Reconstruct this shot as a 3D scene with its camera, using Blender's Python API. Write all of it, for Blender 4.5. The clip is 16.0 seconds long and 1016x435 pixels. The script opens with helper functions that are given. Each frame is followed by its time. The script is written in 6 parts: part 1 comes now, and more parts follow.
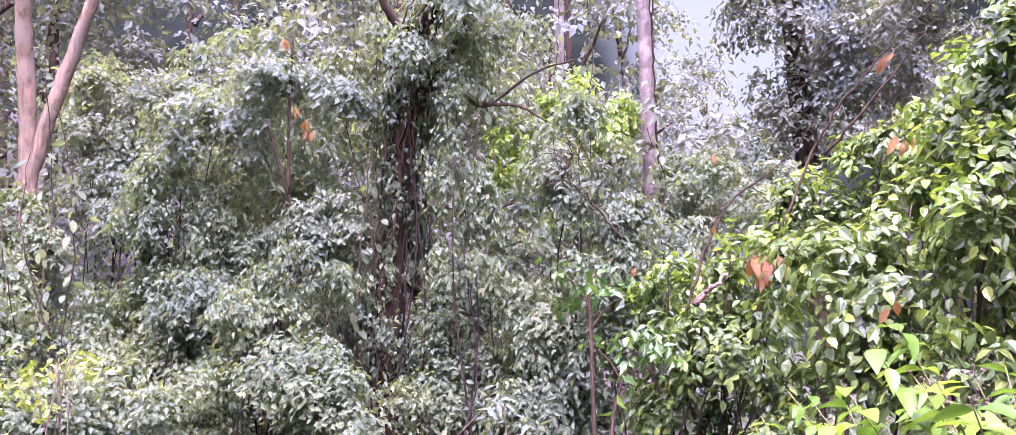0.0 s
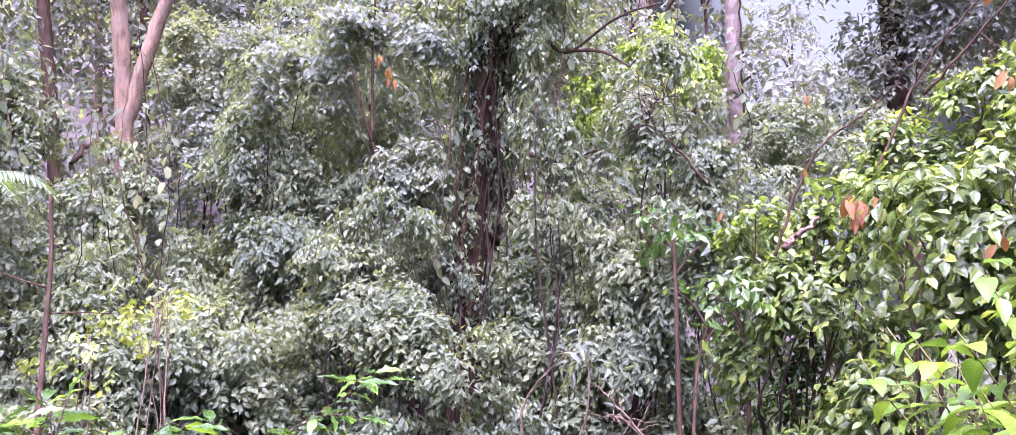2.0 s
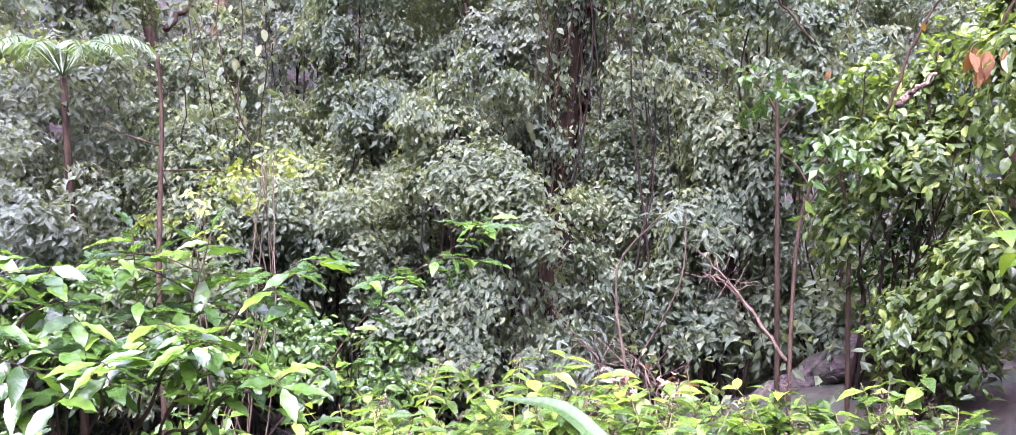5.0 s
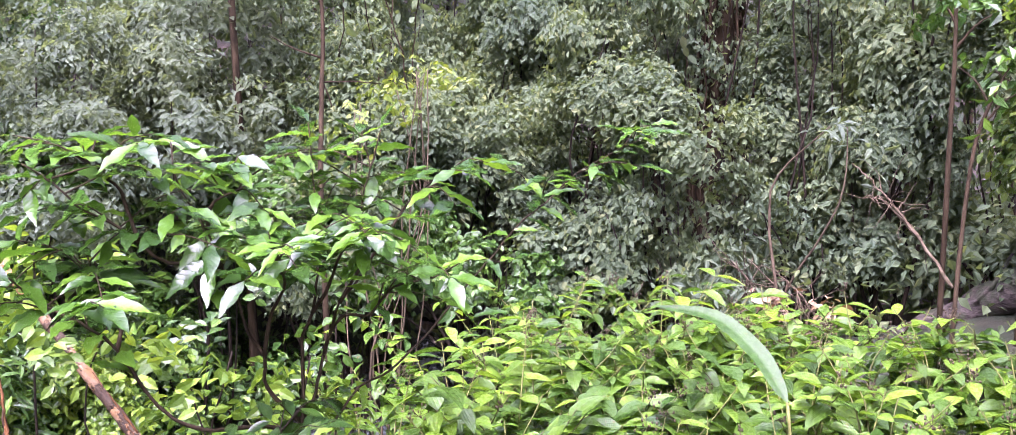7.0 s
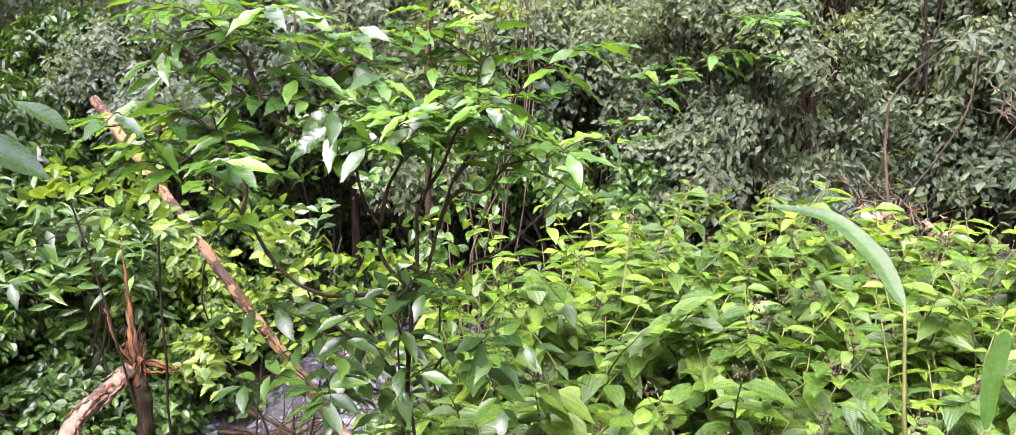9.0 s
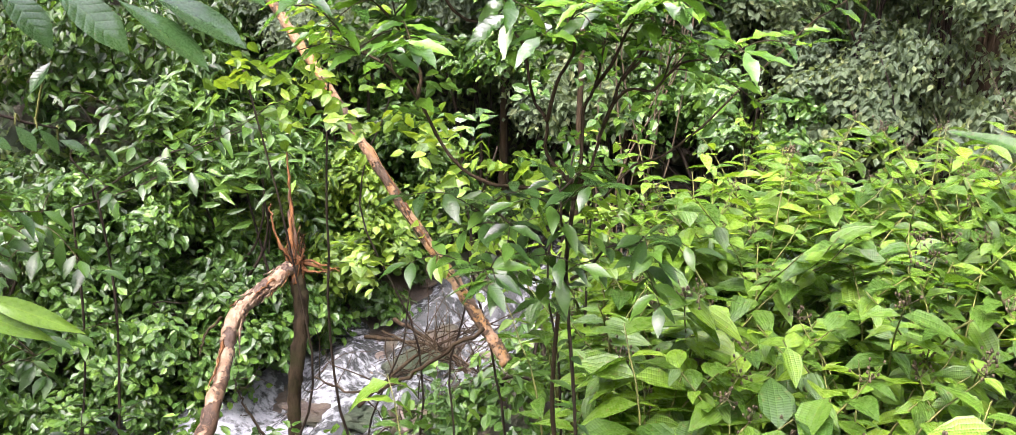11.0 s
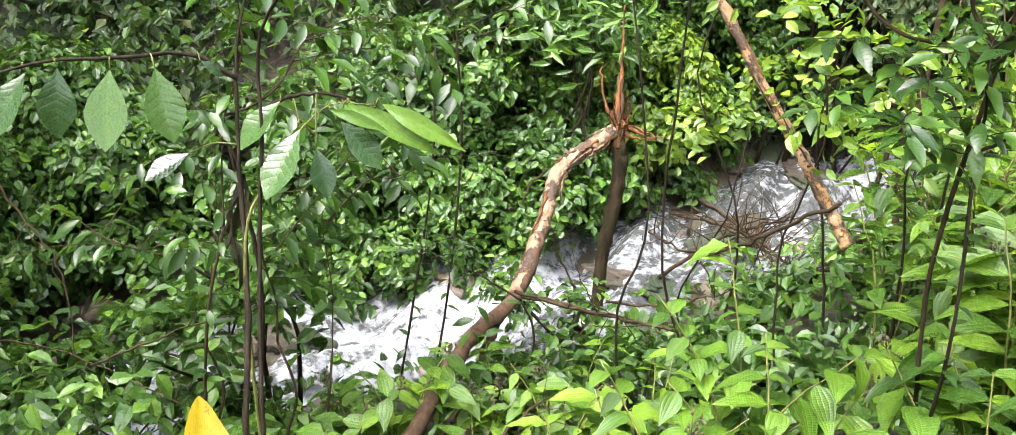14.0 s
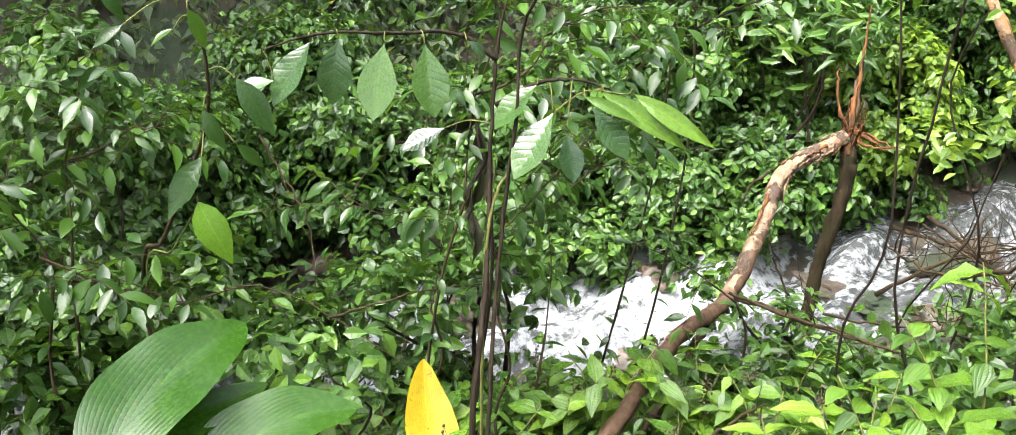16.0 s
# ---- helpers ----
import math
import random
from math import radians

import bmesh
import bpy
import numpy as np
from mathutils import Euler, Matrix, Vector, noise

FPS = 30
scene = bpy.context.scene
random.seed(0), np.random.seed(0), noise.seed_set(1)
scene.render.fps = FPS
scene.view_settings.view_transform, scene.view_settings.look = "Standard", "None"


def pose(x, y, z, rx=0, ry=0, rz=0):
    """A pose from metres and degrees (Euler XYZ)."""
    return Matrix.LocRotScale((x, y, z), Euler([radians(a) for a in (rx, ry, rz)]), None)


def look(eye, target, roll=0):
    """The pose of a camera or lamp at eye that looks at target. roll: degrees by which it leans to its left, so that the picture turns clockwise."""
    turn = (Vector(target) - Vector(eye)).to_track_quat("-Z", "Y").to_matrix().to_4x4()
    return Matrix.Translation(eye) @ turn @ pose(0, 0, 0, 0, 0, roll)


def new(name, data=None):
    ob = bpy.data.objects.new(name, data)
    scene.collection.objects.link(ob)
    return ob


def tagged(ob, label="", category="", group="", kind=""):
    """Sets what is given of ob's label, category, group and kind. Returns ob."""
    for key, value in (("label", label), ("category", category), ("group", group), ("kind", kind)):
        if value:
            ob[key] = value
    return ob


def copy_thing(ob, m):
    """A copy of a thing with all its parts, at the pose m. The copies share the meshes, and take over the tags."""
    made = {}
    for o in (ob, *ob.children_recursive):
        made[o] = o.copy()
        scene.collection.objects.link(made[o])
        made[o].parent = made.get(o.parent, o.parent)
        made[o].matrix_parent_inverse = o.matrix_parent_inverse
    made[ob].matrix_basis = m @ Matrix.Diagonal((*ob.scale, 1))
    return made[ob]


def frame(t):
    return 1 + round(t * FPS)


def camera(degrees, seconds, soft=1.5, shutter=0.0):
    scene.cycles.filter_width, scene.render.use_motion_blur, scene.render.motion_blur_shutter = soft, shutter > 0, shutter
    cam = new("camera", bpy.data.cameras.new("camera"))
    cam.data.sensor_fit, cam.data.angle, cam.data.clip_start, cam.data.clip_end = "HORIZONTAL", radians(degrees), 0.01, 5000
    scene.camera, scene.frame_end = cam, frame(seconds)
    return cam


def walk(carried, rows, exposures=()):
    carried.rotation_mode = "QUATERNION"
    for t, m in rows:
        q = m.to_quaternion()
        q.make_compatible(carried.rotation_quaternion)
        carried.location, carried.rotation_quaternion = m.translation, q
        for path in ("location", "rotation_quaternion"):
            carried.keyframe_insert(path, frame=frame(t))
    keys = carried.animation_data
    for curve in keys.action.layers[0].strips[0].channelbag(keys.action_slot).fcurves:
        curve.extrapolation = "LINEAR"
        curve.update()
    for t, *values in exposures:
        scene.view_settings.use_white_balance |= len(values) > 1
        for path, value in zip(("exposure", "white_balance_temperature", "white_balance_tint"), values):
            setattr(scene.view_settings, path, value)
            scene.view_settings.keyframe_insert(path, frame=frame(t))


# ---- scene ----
cam = camera(57.28, 16.0, soft=0.5)
PATH = [
    (0.0, 0.015, 0.028, 3.411, 95.31, 1.87, 13.17),
    (0.5, -0.003, 0.027, 3.385, 94.90, 1.72, 14.53),
    (1.0, -0.013, 0.036, 3.359, 94.44, 1.61, 15.61),
    (1.5, -0.028, 0.041, 3.333, 93.75, 1.48, 16.87),
    (2.0, -0.044, 0.046, 3.307, 92.88, 1.39, 17.89),
    (2.5, -0.052, 0.045, 3.293, 91.53, 1.37, 19.07),
    (3.0, -0.067, 0.038, 3.280, 90.17, 1.34, 20.08),
    (5.5, -0.207, -0.014, 3.191, 84.04, 1.18, 24.31),
    (6.0, -0.219, -0.028, 3.171, 82.90, 1.07, 26.70),
    (6.5, -0.233, -0.037, 3.160, 81.77, 1.03, 29.17),
    (7.0, -0.244, -0.038, 3.140, 80.70, 1.05, 31.41),
    (7.5, -0.256, -0.035, 3.122, 79.09, 0.99, 33.17),
    (8.0, -0.269, -0.033, 3.095, 77.53, 0.93, 34.35),
    (10.5, -0.327, -0.152, 2.930, 73.15, -0.83, 43.94),
    (11.0, -0.324, -0.157, 2.908, 72.04, -0.79, 46.51),
    (11.5, -0.330, -0.178, 2.875, 71.11, -0.87, 49.31),
    (12.0, -0.354, -0.223, 2.825, 69.84, -1.02, 52.33),
    (12.5, -0.392, -0.281, 2.788, 68.40, -1.09, 55.62),
    (13.0, -0.419, -0.334, 2.772, 66.97, -1.14, 59.00),
    (13.5, -0.447, -0.383, 2.756, 65.94, -1.11, 62.08),
    (14.0, -0.465, -0.420, 2.757, 65.09, -1.24, 64.75),
    (14.5, -0.479, -0.467, 2.758, 64.35, -1.26, 68.01),
    (15.0, -0.493, -0.515, 2.755, 63.74, -1.52, 71.08),
    (15.5, -0.504, -0.563, 2.757, 63.53, -1.47, 74.12),
    (16.0, -0.521, -0.609, 2.769, 63.98, -1.43, 77.31),
]
EXPOSURES = [(0, 3.84, 5500, 78), (3, 3.84, 5450, 74), (5.5, 3.6, 5500, 62), (8, 3.27, 5850, 46), (11, 3.28, 6350, 28), (16, 3.42, 6400, 13)]
walk(cam, [(t, pose(*row)) for t, *row in PATH], EXPOSURES)

# ---- daylight ----
SUN_ELEVATION, SUN_TURN = radians(63), radians(168)
world = bpy.data.worlds.new("overcast_sky")
scene.world = world
world.use_nodes = True
wn = world.node_tree.nodes
sky = wn.new("ShaderNodeTexSky")
sky.sky_type, sky.sun_disc = "NISHITA", False
sky.sun_elevation, sky.sun_rotation = SUN_ELEVATION, SUN_TURN
sky.air_density, sky.dust_density, sky.ozone_density = 1.0, 6.0, 1.0
cloud = wn.new("ShaderNodeHueSaturation")
cloud.inputs["Saturation"].default_value = 0.4
world.node_tree.links.new(sky.outputs["Color"], cloud.inputs["Color"])
world.node_tree.links.new(cloud.outputs["Color"], wn["Background"].inputs["Color"])
wn["Background"].inputs["Strength"].default_value = 0.15
sun = new("sun", bpy.data.lights.new("sun", "SUN"))
sun.data.energy, sun.data.angle, sun.data.color = 1.25, radians(84), (1.0, 0.985, 0.96)
sun.matrix_world = look((0, 0, 0), (-math.sin(SUN_TURN) * math.cos(SUN_ELEVATION), -math.cos(SUN_TURN) * math.cos(SUN_ELEVATION), -math.sin(SUN_ELEVATION)))

# ---- materials ----


def nodes_of(name):
    m = bpy.data.materials.new(name)
    m.use_nodes = True
    t = m.node_tree
    return m, t, t.nodes["Principled BSDF"], t.nodes["Material Output"]


def math_node(t, op, a, b=None, c=None):
    n = t.nodes.new("ShaderNodeMath")
    n.operation = op
    for i, v in enumerate((a, b, c)):
        if v is None:
            continue
        if isinstance(v, (int, float)):
            n.inputs[i].default_value = v
        else:
            t.links.new(v, n.inputs[i])
    return n.outputs[0]


def ramp_node(t, fac, stops):
    n = t.nodes.new("ShaderNodeValToRGB")
    el = n.color_ramp.elements
    while len(el) < len(stops):
        el.new(0.5)
    for e, (p, c) in zip(el, stops):
        e.position, e.color = p, (*c, 1)
    t.links.new(fac, n.inputs["Fac"])
    return n.outputs["Color"]


def noise_node(t, scale, detail=3.0, rough=0.55, kind="Object", stretch=None):
    co = t.nodes.new("ShaderNodeTexCoord").outputs[kind]
    if stretch:
        mp = t.nodes.new("ShaderNodeMapping")
        mp.inputs["Scale"].default_value = stretch
        t.links.new(co, mp.inputs["Vector"])
        co = mp.outputs[0]
    n = t.nodes.new("ShaderNodeTexNoise")
    n.inputs["Scale"].default_value, n.inputs["Detail"].default_value, n.inputs["Roughness"].default_value = scale, detail, rough
    t.links.new(co, n.inputs["Vector"])
    return n.outputs["Fac"]


def mix_colour(t, fac, a, b, blend="MIX"):
    n = t.nodes.new("ShaderNodeMix")
    n.data_type, n.blend_type = "RGBA", blend
    for sock, v in ((n.inputs[0], fac), (n.inputs[6], a), (n.inputs[7], b)):
        if isinstance(v, (int, float)):
            sock.default_value = v
        elif isinstance(v, tuple):
            sock.default_value = (*v, 1)
        else:
            t.links.new(v, sock)
    return n.outputs[2]


def bump_node(t, bsdf, height, strength, distance):
    b = t.nodes.new("ShaderNodeBump")
    b.inputs["Strength"].default_value, b.inputs["Distance"].default_value = strength, distance
    t.links.new(height, b.inputs["Height"])
    t.links.new(b.outputs[0], bsdf.inputs["Normal"])
    return b.outputs[0]


def leaf_material(name, stops, rough=0.35, through_light=0.35, veins="", spots=0.0, gloss=0.75):
    """Leaf blade: a colour of its own for each leaf, mottling, optional veins drawn from the blade's own coordinates."""
    m, t, p, out = nodes_of(name)
    own = t.nodes.new("ShaderNodeObjectInfo").outputs["Random"]
    isl = t.nodes.new("ShaderNodeNewGeometry").outputs["Random Per Island"]
    rnd = math_node(t, "FRACT", math_node(t, "MULTIPLY_ADD", own, 7.31, isl))
    col = ramp_node(t, rnd, stops)
    tone = math_node(t, "MULTIPLY_ADD", noise_node(t, 22, 3), 0.6, 0.7)
    fine = math_node(t, "MULTIPLY_ADD", noise_node(t, 130, 3, 0.7), 0.6, 0.7)
    tone = math_node(t, "MULTIPLY", tone, fine)
    col = mix_colour(t, 1.0, col, tone, "MULTIPLY")
    wide = ramp_node(t, noise_node(t, 0.9, 2), [(0.35, (0.82, 0.86, 0.95)), (0.65, (1.12, 1.1, 1.0))])
    col = mix_colour(t, 1.0, col, wide, "MULTIPLY")
    if spots:
        s = noise_node(t, 48, 2, 0.6)
        mask = math_node(t, "MULTIPLY", math_node(t, "GREATER_THAN", s, 0.68), spots)
        col = mix_colour(t, mask, col, (0.12, 0.07, 0.02))
    height = None
    if veins:
        uv = t.nodes.new("ShaderNodeTexCoord").outputs["UV"]
        sp = t.nodes.new("ShaderNodeSeparateXYZ")
        t.links.new(uv, sp.inputs[0])
        u = math_node(t, "ABSOLUTE", math_node(t, "MULTIPLY_ADD", sp.outputs[0], 2.0, -1.0))
        v = sp.outputs[1]
        rib = math_node(t, "LESS_THAN", u, 0.045)
        if veins in ("feather", "deep"):
            w = math_node(t, "FRACT", math_node(t, "MULTIPLY_ADD", u, -1.3, math_node(t, "MULTIPLY", v, 9.0)))
        elif veins == "arched":
            w = math_node(t, "FRACT", math_node(t, "MULTIPLY", u, 2.5))
        else:
            w = math_node(t, "FRACT", math_node(t, "MULTIPLY_ADD", u, 9.0, math_node(t, "MULTIPLY", v, -7.0)))
        groove = math_node(t, "ABSOLUTE", math_node(t, "MULTIPLY_ADD", w, 2.0, -1.0))
        line = math_node(t, "MULTIPLY", math_node(t, "GREATER_THAN", groove, 0.86), 0.8 if veins == "strap" else 1.0)
        height = math_node(t, "SUBTRACT", 1.0, math_node(t, "POWER", groove, 3.0))
        if veins == "arched":
            w2 = math_node(t, "FRACT", math_node(t, "MULTIPLY", v, 22.0))
            g2 = math_node(t, "ABSOLUTE", math_node(t, "MULTIPLY_ADD", w2, 2.0, -1.0))
            height = math_node(t, "SUBTRACT", height, math_node(t, "MULTIPLY", math_node(t, "POWER", g2, 2.0), 0.5))
        pale = mix_colour(t, 1.0, col, (1.6, 1.45, 1.3), "MULTIPLY")
        mask = math_node(t, "MULTIPLY", math_node(t, "MAXIMUM", rib, math_node(t, "MULTIPLY", line, 0.2)), 0.5)
        col = mix_colour(t, mask, col, pale)
    t.links.new(col, p.inputs["Base Color"])
    p.inputs["Roughness"].default_value = rough
    p.inputs["Specular IOR Level"].default_value = gloss
    r = math_node(t, "MULTIPLY_ADD", noise_node(t, 45, 4, 0.65), 0.6, rough - 0.28)
    t.links.new(r, p.inputs["Roughness"])
    if height is not None:
        bump_node(t, p, height, {"strap": 0.14, "feather": 0.12, "deep": 0.16, "arched": 0.42}[veins], 0.004)
    else:
        bump_node(t, p, noise_node(t, 60, 3), 0.5, 0.01)
    tr = t.nodes.new("ShaderNodeBsdfTranslucent")
    lit = mix_colour(t, 1.0, col, (1.6, 1.55, 0.6), "MULTIPLY")
    t.links.new(lit, tr.inputs["Color"])
    mx = t.nodes.new("ShaderNodeMixShader")
    mx.inputs[0].default_value = through_light
    t.links.new(p.outputs[0], mx.inputs[1])
    t.links.new(tr.outputs[0], mx.inputs[2])
    t.links.new(mx.outputs[0], out.inputs["Surface"])
    return m


def bark_material(name, dark, light, scale=14.0, rough=0.85, patch=None, bump=0.02, stretch=(1, 1, 0.25)):
    m, t, p, out = nodes_of(name)
    n1 = noise_node(t, scale, 6, 0.65, stretch=stretch)
    col = ramp_node(t, n1, [(0.32, dark), (0.68, light)])
    if patch:
        n2 = noise_node(t, 5.0, 4, 0.6)
        mask = ramp_node(t, n2, [(0.48, (0, 0, 0)), (0.62, (1, 1, 1))])
        col = mix_colour(t, mask, col, patch)
    t.links.new(col, p.inputs["Base Color"])
    p.inputs["Roughness"].default_value = rough
    p.inputs["Specular IOR Level"].default_value = 0.06
    bump_node(t, p, n1, 0.9, bump)
    return m


M_WALL = leaf_material("wet_forest_leaf", [(0.0, (0.062, 0.09, 0.05)), (0.5, (0.08, 0.113, 0.061)), (0.85, (0.098, 0.135, 0.07)), (1.0, (0.135, 0.162, 0.074))], 0.5, 0.5, gloss=0.16)
M_PALE = leaf_material("grey_green_leaf", [(0.0, (0.076, 0.103, 0.065)), (0.6, (0.094, 0.125, 0.08)), (1.0, (0.112, 0.147, 0.09))], 0.5, 0.5, gloss=0.16)
M_SLOPE = leaf_material("shining_slope_leaf", [(0.0, (0.034, 0.062, 0.016)), (0.5, (0.056, 0.098, 0.022)), (0.85, (0.09, 0.145, 0.028)), (1.0, (0.16, 0.215, 0.038))], 0.26, 0.38, spots=0.3, gloss=0.28)
# Far crowns: the haze in front of them is put into this greyed leaf colour.
M_FAR = leaf_material("haze_greyed_leaf", [(0.0, (0.062, 0.08, 0.055)), (0.6, (0.084, 0.104, 0.072)), (1.0, (0.105, 0.128, 0.085))], 0.6, 0.34, gloss=0.15)
M_BANK = leaf_material("bank_leaf", [(0.0, (0.024, 0.058, 0.012)), (0.5, (0.038, 0.086, 0.016)), (0.85, (0.058, 0.122, 0.019)), (1.0, (0.092, 0.175, 0.024))], 0.26, 0.3, spots=0.4, gloss=0.34)
# Dark glossy leaves; on the upper bank bushes this colour stands in for shade.
M_DARK = leaf_material("dark_gloss_and_shade_leaf", [(0.0, (0.014, 0.034, 0.008)), (0.6, (0.024, 0.056, 0.010)), (1.0, (0.05, 0.105, 0.014))], 0.24, 0.36, spots=0.4, gloss=0.3)
M_LIME = leaf_material("sunny_shrub_leaf", [(0.0, (0.045, 0.09, 0.013)), (0.35, (0.075, 0.138, 0.016)), (0.75, (0.115, 0.195, 0.02)), (1.0, (0.17, 0.25, 0.028))], 0.26, 0.38, spots=0.4, gloss=0.34)
M_HERB = leaf_material("quilted_herb_leaf", [(0.0, (0.03, 0.074, 0.010)), (0.4, (0.058, 0.124, 0.013)), (0.8, (0.098, 0.186, 0.017)), (1.0, (0.14, 0.235, 0.022))], 0.26, 0.38, "arched", 0.5, 0.42)
M_SAP = leaf_material("sapling_leaf", [(0.0, (0.02, 0.055, 0.009)), (0.5, (0.034, 0.086, 0.011)), (0.8, (0.058, 0.138, 0.013)), (1.0, (0.10, 0.2, 0.018))], 0.2, 0.34, "feather", 0.3, 0.5)
M_BIG = leaf_material("corrugated_leaf", [(0.0, (0.014, 0.036, 0.011)), (0.8, (0.028, 0.066, 0.016)), (1.0, (0.055, 0.115, 0.02))], 0.26, 0.25, "deep", 0.4, 0.7)
M_BLADE = leaf_material("ginger_blade", [(0.0, (0.016, 0.05, 0.004)), (1.0, (0.026, 0.072, 0.006))], 0.24, 0.28, "strap", 0.2, 0.25)
M_YELLOW = leaf_material("yellowed_blade", [(0.0, (0.26, 0.19, 0.006)), (1.0, (0.30, 0.22, 0.008))], 0.45, 0.3, "strap", 0.9, 0.2)
M_YOUNG = leaf_material("young_red_leaf", [(0.0, (0.115, 0.05, 0.014)), (0.6, (0.15, 0.078, 0.02)), (1.0, (0.18, 0.115, 0.028))], 0.5, 0.3, gloss=0.2)
M_DEAD = leaf_material("dead_leaf", [(0.0, (0.10, 0.055, 0.025)), (0.6, (0.20, 0.12, 0.06)), (1.0, (0.36, 0.28, 0.17))], 0.6, 0.2)
M_CHART = leaf_material("yellow_green_leaf", [(0.0, (0.085, 0.14, 0.02)), (1.0, (0.17, 0.215, 0.03))], 0.4, 0.4, gloss=0.3)
M_FERN = leaf_material("fern_frond", [(0.0, (0.035, 0.075, 0.022)), (1.0, (0.075, 0.13, 0.036))], 0.4, 0.4)
M_LONG = leaf_material("long_pale_blade", [(0.0, (0.05, 0.11, 0.014)), (1.0, (0.085, 0.16, 0.018))], 0.3, 0.35, "feather", 0.3, 0.35)
M_DARK_BLADE = leaf_material("dark_wet_blade", [(0.0, (0.014, 0.036, 0.008)), (0.6, (0.024, 0.058, 0.010)), (1.0, (0.05, 0.11, 0.014))], 0.24, 0.34, "feather", 0.4, 0.32)
M_LIME_BLADE = leaf_material("lime_blade", [(0.0, (0.045, 0.105, 0.010)), (0.6, (0.08, 0.16, 0.013)), (1.0, (0.115, 0.205, 0.018))], 0.28, 0.38, "feather", 0.4, 0.24)
B_PALE = bark_material("pale_tan_bark", (0.045, 0.034, 0.02), (0.16, 0.122, 0.074), 16, patch=(0.10, 0.085, 0.055), bump=0.03)
B_GREY = bark_material("mottled_grey_bark", (0.06, 0.053, 0.04), (0.15, 0.132, 0.1), 14, patch=(0.175, 0.157, 0.125))
B_DARK = bark_material("dark_wet_bark", (0.007, 0.0052, 0.0036), (0.024, 0.018, 0.012), 16, 0.7)
B_BROWN = bark_material("brown_bark", (0.012, 0.0088, 0.0048), (0.042, 0.03, 0.017), 18)
B_TWIG = bark_material("green_brown_twig", (0.018, 0.015, 0.007), (0.06, 0.048, 0.022), 25, 0.7)
B_STEM = bark_material("green_stem", (0.05, 0.06, 0.018), (0.13, 0.13, 0.04), 25, 0.6)
B_SPLIT = bark_material("splintered_orange_wood", (0.036, 0.017, 0.008), (0.155, 0.072, 0.028), 20, 0.75)
B_LOG = bark_material("grey_log_bark", (0.03, 0.026, 0.022), (0.12, 0.10, 0.088), 22, 0.9, patch=(0.05, 0.058, 0.035), bump=0.05, stretch=(0.5, 1, 1))
B_DRY = bark_material("dry_twig", (0.035, 0.027, 0.016), (0.11, 0.086, 0.055), 20)


def torn_bark_material(name, wood, inner, bark, cover, scale):
    """Half-stripped wood: fibrous pale wood with ragged islands of brown bark and stained inner bark."""
    m, t, p, out = nodes_of(name)
    fibre = noise_node(t, 60, 5, 0.7)
    col = ramp_node(t, fibre, [(0.3, tuple(c * 0.5 for c in wood)), (0.7, wood)])
    n2 = noise_node(t, scale * 1.7, 5, 0.7)
    col = mix_colour(t, ramp_node(t, n2, [(0.46, (0, 0, 0)), (0.56, (1, 1, 1))]), col, inner)
    n3 = noise_node(t, scale, 7, 0.75)
    rag = ramp_node(t, n3, [(cover, (0, 0, 0)), (cover + 0.03, (1, 1, 1))])
    rind = ramp_node(t, fibre, [(0.35, tuple(c * 0.4 for c in bark)), (0.7, bark)])
    col = mix_colour(t, rag, col, rind)
    t.links.new(col, p.inputs["Base Color"])
    p.inputs["Roughness"].default_value = 0.6
    p.inputs["Specular IOR Level"].default_value = 0.3
    bump_node(t, p, math_node(t, "MULTIPLY_ADD", rag, 0.8, math_node(t, "MULTIPLY", fibre, 0.8)), 1.0, 0.012)
    return m


B_PEEL = torn_bark_material("half_stripped_limb", (0.27, 0.185, 0.115), (0.15, 0.09, 0.05), (0.07, 0.043, 0.026), 0.5, 7.0)
B_POLE = torn_bark_material("half_stripped_pole", (0.26, 0.165, 0.09), (0.21, 0.115, 0.04), (0.075, 0.046, 0.024), 0.5, 9.0)
B_RIND = bark_material("wet_brown_rind", (0.03, 0.019, 0.012), (0.10, 0.063, 0.04), 22, 0.6, bump=0.012)
B_MOSS = bark_material("mossy_brown_bark", (0.006, 0.0045, 0.0026), (0.034, 0.025, 0.014), 18, patch=(0.018, 0.017, 0.007))


def soil_material():
    m, t, p, out = nodes_of("leaf_litter_soil")
    n1, n2 = noise_node(t, 9, 8, 0.7), noise_node(t, 1.1, 4)
    col = ramp_node(t, n1, [(0.3, (0.010, 0.007, 0.004)), (0.5, (0.03, 0.021, 0.012)), (0.7, (0.06, 0.042, 0.025))])
    green = ramp_node(t, n2, [(0.42, (0, 0, 0)), (0.6, (1, 1, 1))])
    col = mix_colour(t, green, col, (0.014, 0.026, 0.008))
    t.links.new(col, p.inputs["Base Color"])
    p.inputs["Roughness"].default_value = 0.85
    bump_node(t, p, n1, 0.8, 0.05)
    return m


